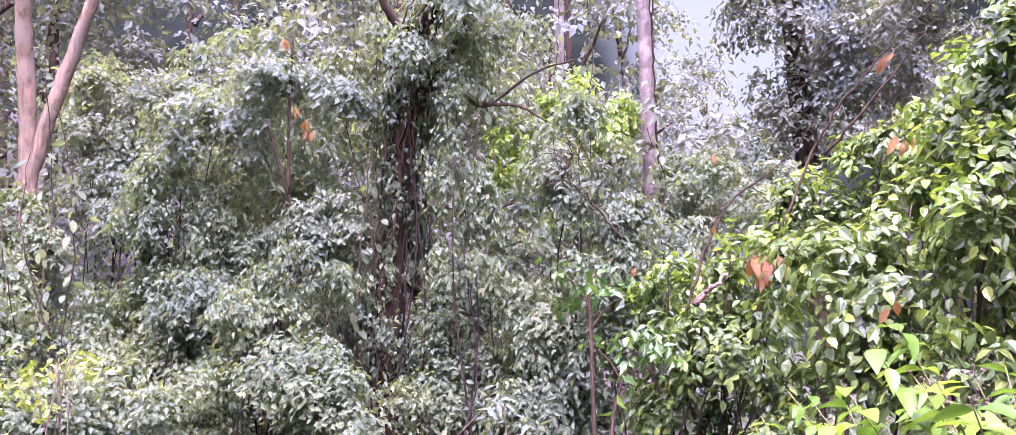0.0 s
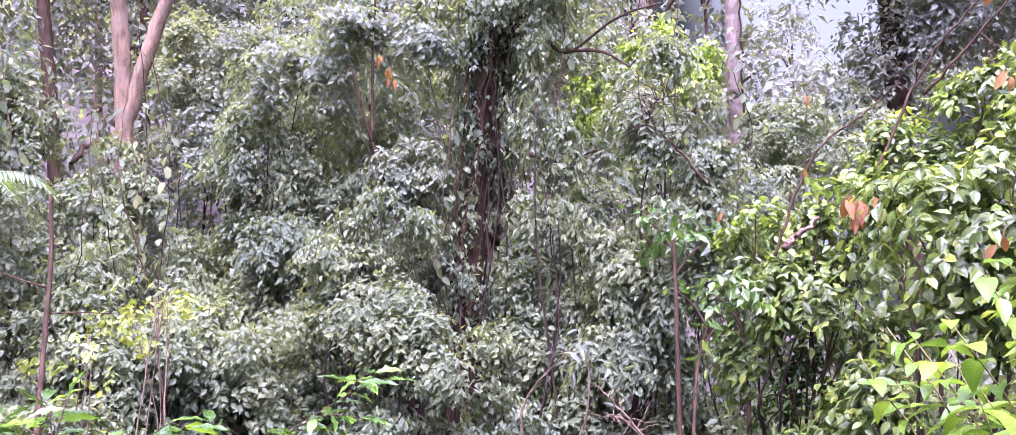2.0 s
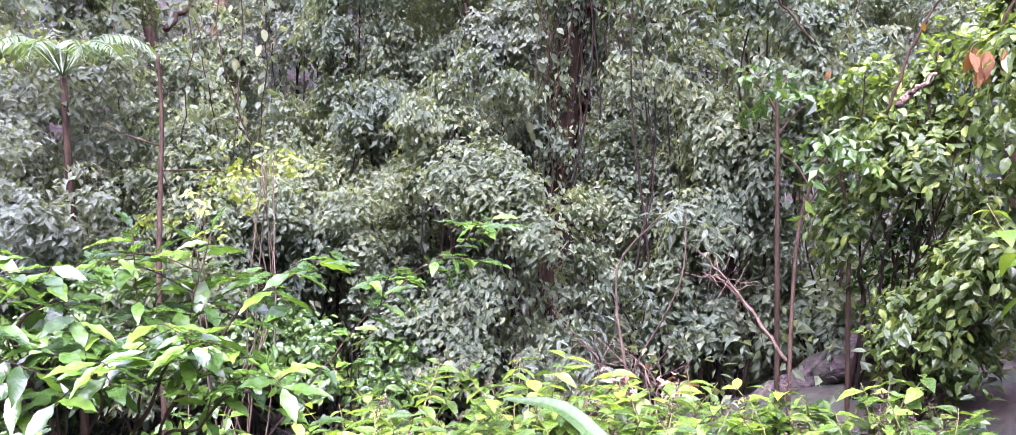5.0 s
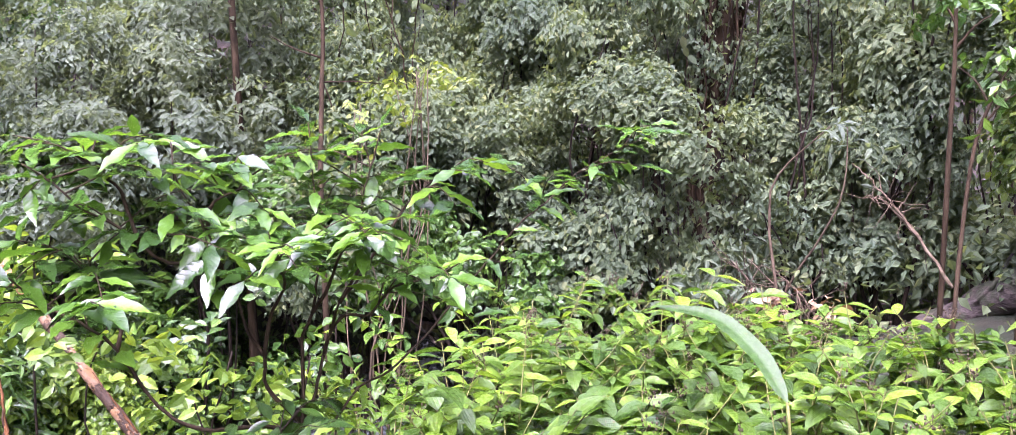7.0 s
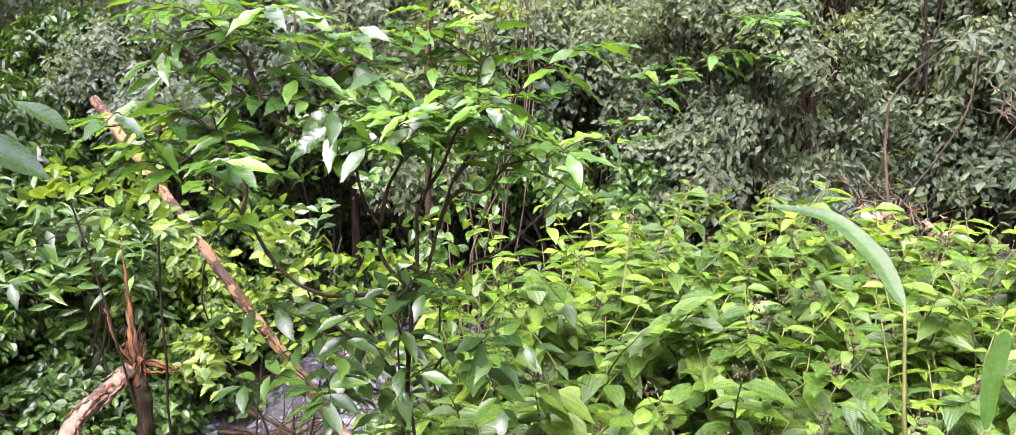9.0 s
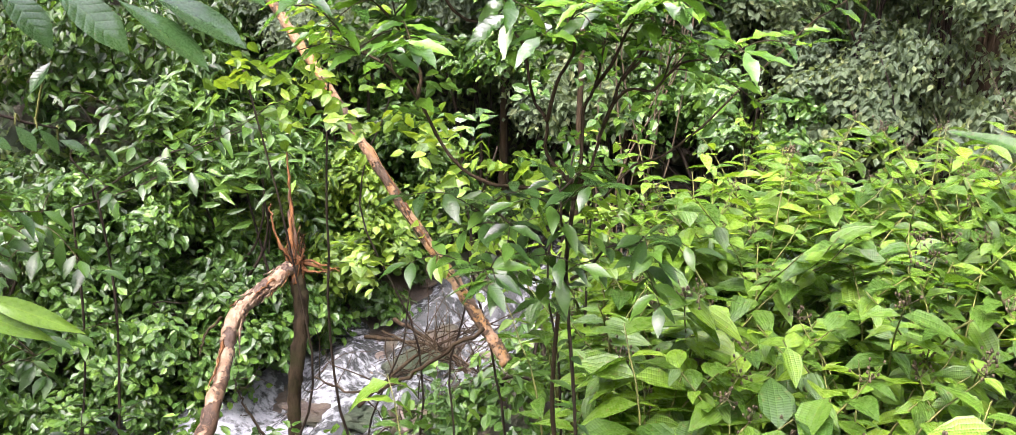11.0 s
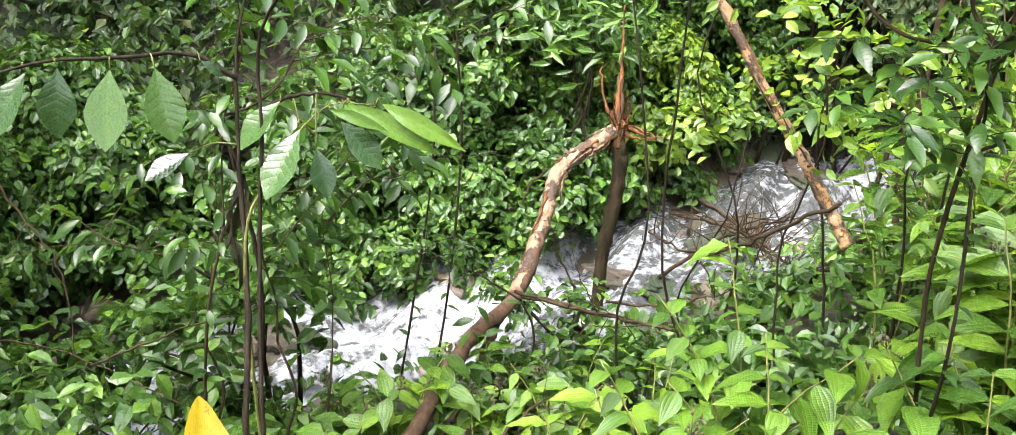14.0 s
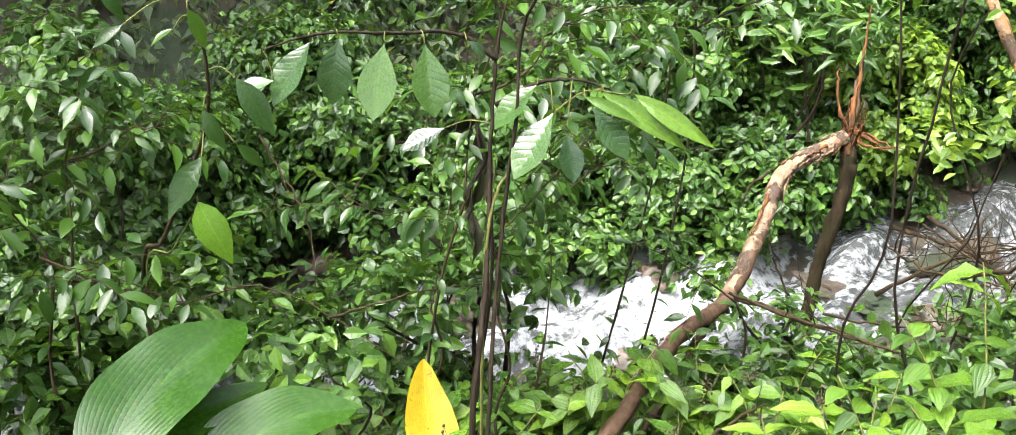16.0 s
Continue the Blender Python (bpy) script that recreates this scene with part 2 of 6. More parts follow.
def rock_material():
    m, t, p, out = nodes_of("wet_river_rock")
    n1, n2 = noise_node(t, 7, 8, 0.65), noise_node(t, 2, 3)
    col = ramp_node(t, n1, [(0.3, (0.03, 0.024, 0.018)), (0.7, (0.13, 0.095, 0.065))])
    col = mix_colour(t, ramp_node(t, n2, [(0.5, (0, 0, 0)), (0.65, (1, 1, 1))]), col, (0.06, 0.07, 0.03))
    t.links.new(col, p.inputs["Base Color"])
    p.inputs["Roughness"].default_value = 0.35
    bump_node(t, p, n1, 0.7, 0.04)
    return m


def water_material():
    m, t, p, out = nodes_of("rushing_water")
    foam = noise_node(t, 10.0, 8, 0.68, stretch=(1.15, 0.85, 1))
    big = noise_node(t, 0.8, 3, 0.5)
    sp = t.nodes.new("ShaderNodeSeparateXYZ")
    t.links.new(t.nodes.new("ShaderNodeTexCoord").outputs["Object"], sp.inputs[0])
    drop = math_node(t, "SUBTRACT", 1.0, math_node(t, "MINIMUM", math_node(t, "MULTIPLY", math_node(t, "ABSOLUTE", math_node(t, "SUBTRACT", sp.outputs[1], 1.2)), 0.55), 1.0))
    mask = math_node(t, "ADD", foam, math_node(t, "MULTIPLY_ADD", big, 0.6, -0.335))
    mask = math_node(t, "MULTIPLY_ADD", drop, 0.12, mask)
    white = ramp_node(t, mask, [(0.43, (0, 0, 0)), (0.57, (1, 1, 1))])
    col = mix_colour(t, white, (0.042, 0.046, 0.044), (0.225, 0.24, 0.245))
    t.links.new(col, p.inputs["Base Color"])
    p.inputs["Roughness"].default_value = 0.18
    p.inputs["IOR"].default_value = 1.33
    bump_node(t, p, mask, 0.8, 0.05)
    return m


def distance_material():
    """The misty far side of the valley, its haze and glow painted into emission."""
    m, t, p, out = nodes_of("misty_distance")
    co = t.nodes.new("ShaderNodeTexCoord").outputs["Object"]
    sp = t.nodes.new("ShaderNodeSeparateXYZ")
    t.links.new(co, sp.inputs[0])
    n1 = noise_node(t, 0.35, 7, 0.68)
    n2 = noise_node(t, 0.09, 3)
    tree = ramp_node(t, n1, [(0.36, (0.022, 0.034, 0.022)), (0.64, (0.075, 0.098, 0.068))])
    # Painted mist thickens with height and towards the valley opening.
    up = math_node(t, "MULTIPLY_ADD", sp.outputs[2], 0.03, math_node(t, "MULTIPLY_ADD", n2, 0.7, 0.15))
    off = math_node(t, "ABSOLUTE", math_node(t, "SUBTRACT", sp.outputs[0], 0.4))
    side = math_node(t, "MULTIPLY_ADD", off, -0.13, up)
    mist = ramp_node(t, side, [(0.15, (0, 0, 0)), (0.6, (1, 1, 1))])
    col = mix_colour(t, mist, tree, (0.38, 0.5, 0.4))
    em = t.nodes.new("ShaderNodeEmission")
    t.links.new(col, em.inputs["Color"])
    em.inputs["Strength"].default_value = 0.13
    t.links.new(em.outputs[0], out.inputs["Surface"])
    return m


M_SOIL, M_ROCK, M_WATER, M_MIST = soil_material(), rock_material(), water_material(), distance_material()

# ---- geometry helpers ----
UP = np.array([0.0, 0.0, 1.0])


def unit(a):
    a = np.asarray(a, float)
    return a / np.maximum(np.linalg.norm(a, axis=-1, keepdims=True), 1e-9)


class Geo:
    """Collects vertices and faces, and turns them into one mesh."""

    def __init__(self):
        self.v, self.f, self.uv, self.n = [], [], [], 0

    def add(self, v, faces, uv=None):
        v = np.asarray(v, float)
        self.v.append(v)
        self.uv.append(np.zeros((len(v), 2)) if uv is None else np.asarray(uv, float))
        for f in faces:
            f = np.asarray(f, dtype=np.int64)
            if len(f):
                self.f.append(f + self.n)
        self.n += len(v)

    def mesh(self, name, material, smooth=True):
        me = bpy.data.meshes.new(name)
        v, uv = np.concatenate(self.v), np.concatenate(self.uv)
        loops = np.concatenate([f.ravel() for f in self.f])
        total = np.concatenate([np.full(len(f), f.shape[1]) for f in self.f])
        start = np.concatenate([[0], np.cumsum(total)[:-1]])
        me.vertices.add(len(v))
        me.vertices.foreach_set("co", v.ravel().astype(np.float32))
        me.loops.add(len(loops))
        me.loops.foreach_set("vertex_index", loops.astype(np.int32))
        me.polygons.add(len(total))
        me.polygons.foreach_set("loop_start", start.astype(np.int32))
        me.polygons.foreach_set("loop_total", total.astype(np.int32))
        me.polygons.foreach_set("use_smooth", np.full(len(total), smooth))
        me.update(calc_edges=True)
        layer = me.uv_layers.new(name="blade")
        layer.data.foreach_set("uv", uv[loops].ravel().astype(np.float32))
        me.materials.append(material)
        me.validate()
        return me


def thing(name, at, label, category, group="", kind=""):
    ob = new(name)
    ob.empty_display_size = 0.2
    ob.location = at
    return tagged(ob, label, category, group, kind)


def part(name, geo, material, parent, label="", kind="", smooth=True):
    """Links a Geo (in world metres) or a finished mesh as one mesh object under a thing or a part."""
    me = geo.mesh(name, material, smooth) if isinstance(geo, Geo) else geo
    ob = new(name, me)
    if parent is not None:
        ob.parent = parent
        root = parent.matrix_world if parent.parent else Matrix.Translation(parent.location)
        ob.matrix_parent_inverse = Matrix.Translation(parent.location).inverted() if not parent.parent else root.inverted()
    return tagged(ob, label, kind=kind)


def smooth_line(pts, per=5):
    """A Catmull-Rom line through a few points."""
    p = np.asarray(pts, float)
    if len(p) < 3:
        k = np.linspace(0, 1, per + 1)[:, None]
        return p[0] * (1 - k) + p[-1] * k
    q = np.vstack([2 * p[0] - p[1], p, 2 * p[-1] - p[-2]])
    out = []
    for i in range(len(p) - 1):
        a, b, c, d = q[i:i + 4]
        for s in np.arange(per) / per:
            out.append(0.5 * (2 * b + (c - a) * s + (2 * a - 5 * b + 4 * c - d) * s * s + (3 * b - a - 3 * c + d) * s ** 3))
    out.append(p[-1])
    return np.array(out)


def tube(geo, pts, r0, r1, sides=7, per=5, wobble=0.0, rng=None, knots=0.0):
    """A tapered, slightly uneven round stem along a smooth line."""
    line = smooth_line(pts, per)
    n = len(line)
    if wobble and rng is not None:
        w = rng.normal(0, wobble, line.shape)
        w[0] = w[-1] = 0
        line = line + w
    tan = unit(np.gradient(line, axis=0))
    ref = np.array([1.0, 0, 0]) if abs(tan[0][2]) > 0.8 else UP
    a = unit(np.cross(tan, ref))
    b = np.cross(tan, a)
    r = np.linspace(r0, r1, n)
    if knots and rng is not None:
        r = r * (1 + rng.normal(0, knots, n))
    ang = np.linspace(0, 2 * np.pi, sides, endpoint=False)
    ring = a[:, None] * np.cos(ang)[None, :, None] + b[:, None] * np.sin(ang)[None, :, None]
    if knots and rng is not None:
        ring = ring * (1 + rng.normal(0, knots * 0.6, (n, sides, 1)))
    v = (line[:, None] + ring * r[:, None, None]).reshape(-1, 3)
    i, j = np.meshgrid(np.arange(n - 1), np.arange(sides), indexing="ij")
    k = (j + 1) % sides
    f = np.stack([i * sides + j, i * sides + k, (i + 1) * sides + k, (i + 1) * sides + j], -1).reshape(-1, 4)
    caps = [np.arange(sides)[::-1][None], (np.arange(sides) + (n - 1) * sides)[None]]
    geo.add(v, [f] + caps)
    return line


def leaf_shape(segs=2, across=3, width=0.45, fold=0.12, droop=0.2, wave=0.0, peak=0.45, tip=1.0, seed=0, ridge=0.0):
    """A leaf of length 1 along +y, its upper side towards +z: vertices, faces and blade coordinates."""
    rng = np.random.default_rng(seed)
    v, uv, f3, f4 = [(0, 0, 0)], [(0.5, 0.0)], [], []
    us = np.linspace(-1, 1, across)
    e = math.log(0.5) / math.log(peak)
    for k in range(1, segs):
        y = k / segs
        w = 0.5 * width * math.sin(math.pi * y ** e) ** tip
        for u in us:
            z = fold * abs(u) * w * 2 - droop * y * y + wave * math.sin(y * 19 + (2 if u > 0 else 0)) * abs(u) * w + (rng.normal(0, 0.012) if 3 < segs < 12 else 0) + ridge * math.cos(6.2832 * (9 * y - 1.3 * abs(u))) * (1 - abs(u) ** 4) * min(1.0, 3 * (1 - y))
            v.append((u * w, y * (1 - 0.12 * droop * y), z))
            uv.append((u * 0.5 + 0.5, y))
    v.append((0, 1 - 0.12 * droop, -droop))
    uv.append((0.5, 1.0))
    last = len(v) - 1
    for j in range(across - 1):
        f3.append((0, 2 + j, 1 + j))
        f3.append((last, last - across + j, last - across + j + 1))
    for k in range(segs - 2):
        o = 1 + k * across
        for j in range(across - 1):
            f4.append((o + j, o + j + 1, o + across + j + 1, o + across + j))
    return np.array(v, float), [np.array(x) for x in (f3, f4) if x], np.array(uv, float)


def leaf_card(width, fold, droop):
    """An oval leaf of two halves folded along its rib."""
    w = width / 2
    v = np.array([(0, 0, 0), (0, 1.0, -droop), (-w * 0.92, 0.27, fold), (-w * 0.86, 0.66, fold - droop * 0.35), (w * 0.92, 0.27, fold), (w * 0.86, 0.66, fold - droop * 0.35)], float)
    return v, [np.array([(0, 1, 3, 2), (0, 4, 5, 1)])], np.array([(0.5, 0), (0.5, 1), (0, 0.27), (0, 0.66), (1, 0.27), (1, 0.66)], float)


LEAF_LOW = leaf_card(0.56, 0.05, 0.14)
LEAF_BROAD = leaf_card(0.66, 0.06, 0.12)
LEAF_FLAT = (np.array([(0, 0, 0), (-0.29, 0.42, 0.05), (0, 1.0, -0.15), (0.29, 0.42, 0.05)], float), [np.array([(0, 2, 1), (0, 3, 2)])], np.array([(0.5, 0), (0, 0.45), (0.5, 1), (1, 0.45)], float))
LEAF_MID = leaf_shape(3, 3, 0.54, 0.15, 0.2, peak=0.42, tip=0.75)
LEAF_MID_SLIM = leaf_shape(3, 3, 0.27, 0.2, 0.3, peak=0.42)


def scatter_leaves(geo, pts, direction, normal, size, shape):
    """Copies one leaf shape to many places, in one go."""
    v, faces, uv = shape
    d = unit(direction)
    nrm = unit(normal - d * np.sum(normal * d, -1, keepdims=True))
    s = np.cross(d, nrm)
    k, n = len(v), len(pts)
    sz = np.broadcast_to(np.asarray(size, float).reshape(-1, 1, 1), (n, 1, 1))
    out = pts[:, None] + sz * (v[None, :, :1] * s[:, None] + v[None, :, 1:2] * d[:, None] + v[None, :, 2:] * nrm[:, None])
    off = (np.arange(n) * k)[:, None, None]
    geo.add(out.reshape(-1, 3), [(f[None] + off).reshape(-1, f.shape[1]) for f in faces], np.tile(uv, (n, 1)))


def twig_leaves(geo, rng, centres, outward, size, shape, per=9, reach=3.2, droop=0.5, spread=0.8):
    """A drooping leafy twig at each centre: leaves stand to both sides along it."""
    n = len(centres)
    tw = unit(outward * np.array([1, 1, 0.6]) + rng.normal(0, 0.5, (n, 3)) + np.array([0, 0, 0.1 - droop * 0.6]))
    side = unit(np.cross(tw, UP + rng.normal(0, 0.2, (n, 3))))
    k = np.linspace(-0.5, 0.5, per)[None, :, None]
    pos = centres[:, None] + tw[:, None] * (k * reach * size) + rng.normal(0, 0.3 * size, (n, per, 3))
    pos[..., 2] -= (k[..., 0] + 0.5) ** 2 * droop * size * reach * 0.5
    flip = np.where(np.arange(per) % 2 == 0, 1.0, -1.0)[None, :, None]
    d = tw[:, None] * 0.4 + side[:, None] * flip * spread + rng.normal(0, 0.28, (n, per, 3)) + np.array([0, 0, -droop * 1.1])
    nr = UP * 0.75 + outward[:, None] * 0.85 + rng.normal(0, 0.36, (n, per, 3))
    sz = size * rng.uniform(0.6, 1.25, (n, per))
    scatter_leaves(geo, pos.reshape(-1, 3), d.reshape(-1, 3), nr.reshape(-1, 3), sz.ravel(), shape)


def blob_clusters(rng, blob, count, lumps=16, lump=0.42, low=-0.75):
    """Places on a lumpy crown, with the way out from its middle."""
    c, r = np.array(blob[:3]), np.array(blob[3:6])
    d = unit(rng.normal(0, 1, (lumps * 3, 3)))
    d = d[d[:, 2] > low][:lumps]
    sub = d * rng.uniform(0.5, 0.95, (len(d), 1))
    pick = rng.integers(0, len(sub), count)
    q = unit(rng.normal(0, 1, (count, 3)) + d[pick] * 0.7)
    rr = lump * rng.uniform(0.55, 1.1, (count, 1))
    p = sub[pick] + q * rr
    return c + p * r, unit(q * 0.7 + p * 0.6)


def foliage(geo, rng, blobs, size, per_m2, shape=LEAF_LOW, per=9, droop=0.5, lumps=16, spread=0.8, lump=0.36):
    for b in blobs:
        rx, ry, rz = b[3:6]
        area = 4 * math.pi * (((rx * ry) ** 1.6 + (rx * rz) ** 1.6 + (ry * rz) ** 1.6) / 3) ** (1 / 1.6)
        k = max(6, int(area * per_m2 / per))
        c, o = blob_clusters(rng, b, k, max(9, int(lumps * area / 6)), lump)
        twig_leaves(geo, rng, c, o, size, shape, per, droop=droop, spread=spread)


# ---- the lie of the land ----
STREAM_Y = (-40, -6, 0, 1.2, 2.4, 4.5, 6.5, 9, 13, 18, 30, 60, 120)
STREAM_X = (-3, -5.4, -6.2, -6.25, -5.85, -6.1, -6.45, -6.5, -5.6, -3.2, 0.5, 3, 4)


def stream_x(y):
    return np.interp(y, STREAM_Y, STREAM_X)


def water_level(y):
    y = np.asarray(y, float)
    s = np.clip((y - 1.7) / 0.9, 0, 1)
    return -0.95 + 0.05 * np.clip(y - 1, -4, 30) + 0.18 * s * s * (3 - 2 * s)


def ground(x, y):
    x, y = np.asarray(x, float), np.asarray(y, float)
    d = x - stream_x(y)
    w = water_level(y)
    right = np.maximum(d - 0.75 + 0.35 * np.clip((0.9 - y) / 0.6, 0, 1), 0)
    left = np.maximum(-d - 0.75, 0)
    rise = 0.33 * right * np.where(y > 6, np.clip(1 - (y - 6) * 0.06, 0.55, 1), 1)
    rise = 13 * (1 - np.exp(-rise / 13))
    hill = 20 * (1 - np.exp(-0.78 * left / 20))
    bed = -0.28 * np.clip(1 - np.abs(d) / 1.0, 0, 1)
    bump = 0.10 * np.sin(1.7 * x + 0.8 * y) * np.sin(1.3 * y - 0.6 * x) + 0.05 * np.sin(4.1 * x + 1.1) * np.sin(3.7 * y)
    knoll = 0.6 * np.exp(-((x + 0.2) ** 2 + (y + 0.35) ** 2) / 1.1)
    return w + rise + hill + bed + knoll + bump * np.clip(right + left, 0, 1) + 0.03


def land():
    xs = np.concatenate([np.linspace(-160, -16, 22), np.linspace(-15, 8, 116), np.linspace(9, 160, 24)])
    ys = np.concatenate([np.linspace(-160, -9, 22), np.linspace(-8, 18, 131), np.linspace(19, 200, 30)])
    X, Y = np.meshgrid(xs, ys, indexing="ij")
    v = np.stack([X, Y, ground(X, Y)], -1).reshape(-1, 3)
    i, j = np.meshgrid(np.arange(len(xs) - 1), np.arange(len(ys) - 1), indexing="ij")
    k = i * len(ys) + j
    g = Geo()
    g.add(v, [np.stack([k, k + len(ys), k + len(ys) + 1, k + 1], -1).reshape(-1, 4)])
    tagged(new("ground", g.mesh("ground", M_SOIL)), "brown leaf litter soil on steep forest banks", "ground", kind="structure")


def water():
    rng = np.random.default_rng(4)
    ys = np.linspace(-14, 24, 380)
    us = np.linspace(-1.0, 1.0, 26)
    Y, U = np.meshgrid(ys, us, indexing="ij")
    X = stream_x(Y) + U
    Z = water_level(Y) + 0.0
    for k in range(14):
        a, b, ph = rng.uniform(1.5, 9), rng.uniform(2, 12), rng.uniform(0, 6.28)
        Z = Z + 0.10 / (a + b) * 3.6 * np.sin(a * X * 1.4 + b * Y * 0.8 + ph + 0.8 * np.sin(5 * X + 3 * Y + k))
    g = Geo()
    n = len(us)
    i, j = np.meshgrid(np.arange(len(ys) - 1), np.arange(n - 1), indexing="ij")
    k = i * n + j
    g.add(np.stack([X, Y, Z], -1).reshape(-1, 3), [np.stack([k, k + 1, k + n + 1, k + n], -1).reshape(-1, 4)])
    tagged(new("water", g.mesh("water", M_WATER)), "foaming white rapids of a small forest stream", "stream", kind="structure")


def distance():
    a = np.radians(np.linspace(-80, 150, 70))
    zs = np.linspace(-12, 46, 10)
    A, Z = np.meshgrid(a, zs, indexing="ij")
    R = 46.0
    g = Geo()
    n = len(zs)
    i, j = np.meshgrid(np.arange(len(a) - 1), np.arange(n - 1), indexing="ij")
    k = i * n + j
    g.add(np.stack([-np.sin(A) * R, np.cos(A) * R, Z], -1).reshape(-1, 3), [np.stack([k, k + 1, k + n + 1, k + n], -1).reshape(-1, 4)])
    tagged(new("backdrop", g.mesh("backdrop", M_MIST)), "glowing backdrop with pale mist painted over far forested slopes", "backdrop", kind="structure")


land()
water()
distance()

# ---- plants: builders ----


def bush(name, label, blobs, material, size=0.078, per_m2=780, shape=LEAF_LOW, droop=0.5, stems=5, bark=B_DARK, seed=1, category="shrub", group="", per=9, lumps=16, spread=0.8, thick=(0.012, 0.026), lump=0.36):
    """A leafy mass on a few stems that rise from the ground under it."""
    rng = np.random.default_rng(seed)
    low = min(blobs, key=lambda b: b[2])
    gx, gy = low[0], low[1]
    base = Vector((gx, gy, float(ground(gx, gy)) - 0.03))
    t = thing(name, base, label, category, group)
    for k in range(stems):
        b = blobs[k % len(blobs)]
        foot = np.array([gx + rng.uniform(-0.3, 0.3) * low[3], gy + rng.uniform(-0.3, 0.3) * low[4], 0])
        foot[2] = float(ground(foot[0], foot[1])) - 0.05
        head = np.array([b[0] + rng.uniform(-0.5, 0.5) * b[3], b[1] + rng.uniform(-0.5, 0.5) * b[4], b[2] + rng.uniform(0.1, 0.6) * b[5]])
        m1, m2 = foot + (head - foot) * 0.35 + rng.normal(0, 0.1, 3), foot + (head - foot) * 0.68 + rng.normal(0, 0.12, 3)
        g = Geo()
        tube(g, [foot, m1, m2, head], rng.uniform(*thick), 0.004, 6, 5, 0.004, rng)
        part("stem", g, bark, t)
    g = Geo()
    foliage(g, rng, blobs, size, per_m2, shape, per, droop, lumps, spread, lump)
    part("foliage", g, material, t, kind="stuff", smooth=False)
    return t


def tree(name, label, trunk, r0, r1, bark, limbs=(), blobs=(), material=M_WALL, size=0.12, per_m2=300, seed=1, droop=0.5, category="tree", vines=0, group=""):
    """A trunk and limbs along given lines, with a lumpy leafy crown; vines wind up the trunk."""
    rng = np.random.default_rng(seed)
    foot = np.array(trunk[0], float)
    gz = float(ground(foot[0], foot[1]))
    line = [np.array([foot[0], foot[1], gz - 0.1])] + [np.array(p, float) for p in trunk] if foot[2] > gz + 0.15 else [np.array(p, float) for p in trunk]
    t = thing(name, Vector(line[0]), label, category, group)
    g = Geo()
    path = tube(g, line, r0, r1, 14, 9, r0 * 0.04, rng, 0.018)
    part("trunk", g, bark, t)
    for lp, a, b in limbs:
        g = Geo()
        tube(g, lp, a, b, 10, 7, min(a * 0.12, 0.006), rng, 0.04)
        part("limb", g, bark, t)
    for k in range(vines):
        g = Geo()
        ph, turn, off = rng.uniform(0, 6.28), rng.uniform(-2.5, 2.5), rng.uniform(1.05, 1.9)
        s = np.linspace(0, 1, len(path))
        rad = np.linspace(r0, r1, len(path)) * off + 0.01
        vl = path + np.stack([np.cos(ph + turn * s) * rad, np.sin(ph + turn * s) * rad, 0 * s], -1)
        tube(g, vl[::2], rng.uniform(0.012, 0.03), 0.008, 5, 2, 0.015, rng)
        part("vine", g, B_BROWN, t, "brown woody vine winding up the trunk")
    if blobs:
        g = Geo()
        foliage(g, rng, blobs, size, per_m2, LEAF_FLAT, 9, droop)
        part("crown", g, material, t, kind="stuff", smooth=False)
    return t


def leaf_parts(t, rng, mesh_set, spots, parent_name="leaf"):
    """Single leaves as parts: spots are (place, direction, normal, length)."""
    inv = Matrix.Translation(t.location).inverted()
    for pos, d, nr, s in spots:
        d = Vector(d).normalized()
        nr = Vector(nr)
        nr = (nr - d * nr.dot(d)).normalized()
        x = d.cross(nr)
        m = Matrix((x, d, nr)).transposed().to_4x4()
        ob = new(parent_name, mesh_set[int(rng.integers(0, len(mesh_set)))])
        ob.parent = t
        ob.matrix_parent_inverse = inv
        ob.matrix_basis = Matrix.Translation(Vector(pos)) @ m @ Matrix.Diagonal((s, s, s, 1))


def leaf_meshes(name, material, count, **kw):
    out = []
    for k in range(count):
        a = dict(kw)
        a["droop"] = kw["droop"] * (0.5 + 0.5 * k)
        g = Geo()
        g.add(*leaf_shape(seed=k, **a))
        out.append(g.mesh(name, material))
    return out


HERB_LEAVES = leaf_meshes("herb_leaf", M_HERB, 5, segs=7, across=5, width=0.5, fold=0.12, droop=0.22, wave=0.1, peak=0.38)
SAP_LEAVES = leaf_meshes("sapling_leaf", M_SAP, 4, segs=10, across=3, width=0.33, fold=0.16, droop=0.14, wave=0.18, peak=0.45, tip=1.2)
FLAT_BIG_LEAVES = leaf_meshes("corrugated_leaf", M_BIG, 3, segs=45, across=7, width=0.5, fold=0.1, droop=0.12, wave=0.02, peak=0.55, ridge=0.0015)
SHRUB_LEAVES = leaf_meshes("shrub_leaf", M_LIME_BLADE, 4, segs=5, across=3, width=0.46, fold=0.2, droop=0.28, wave=0.06, peak=0.42)
DARK_LEAVES = leaf_meshes("dark_leaf", M_DARK_BLADE, 4, segs=5, across=3, width=0.38, fold=0.18, droop=0.16, wave=0.12, peak=0.45, tip=1.15)


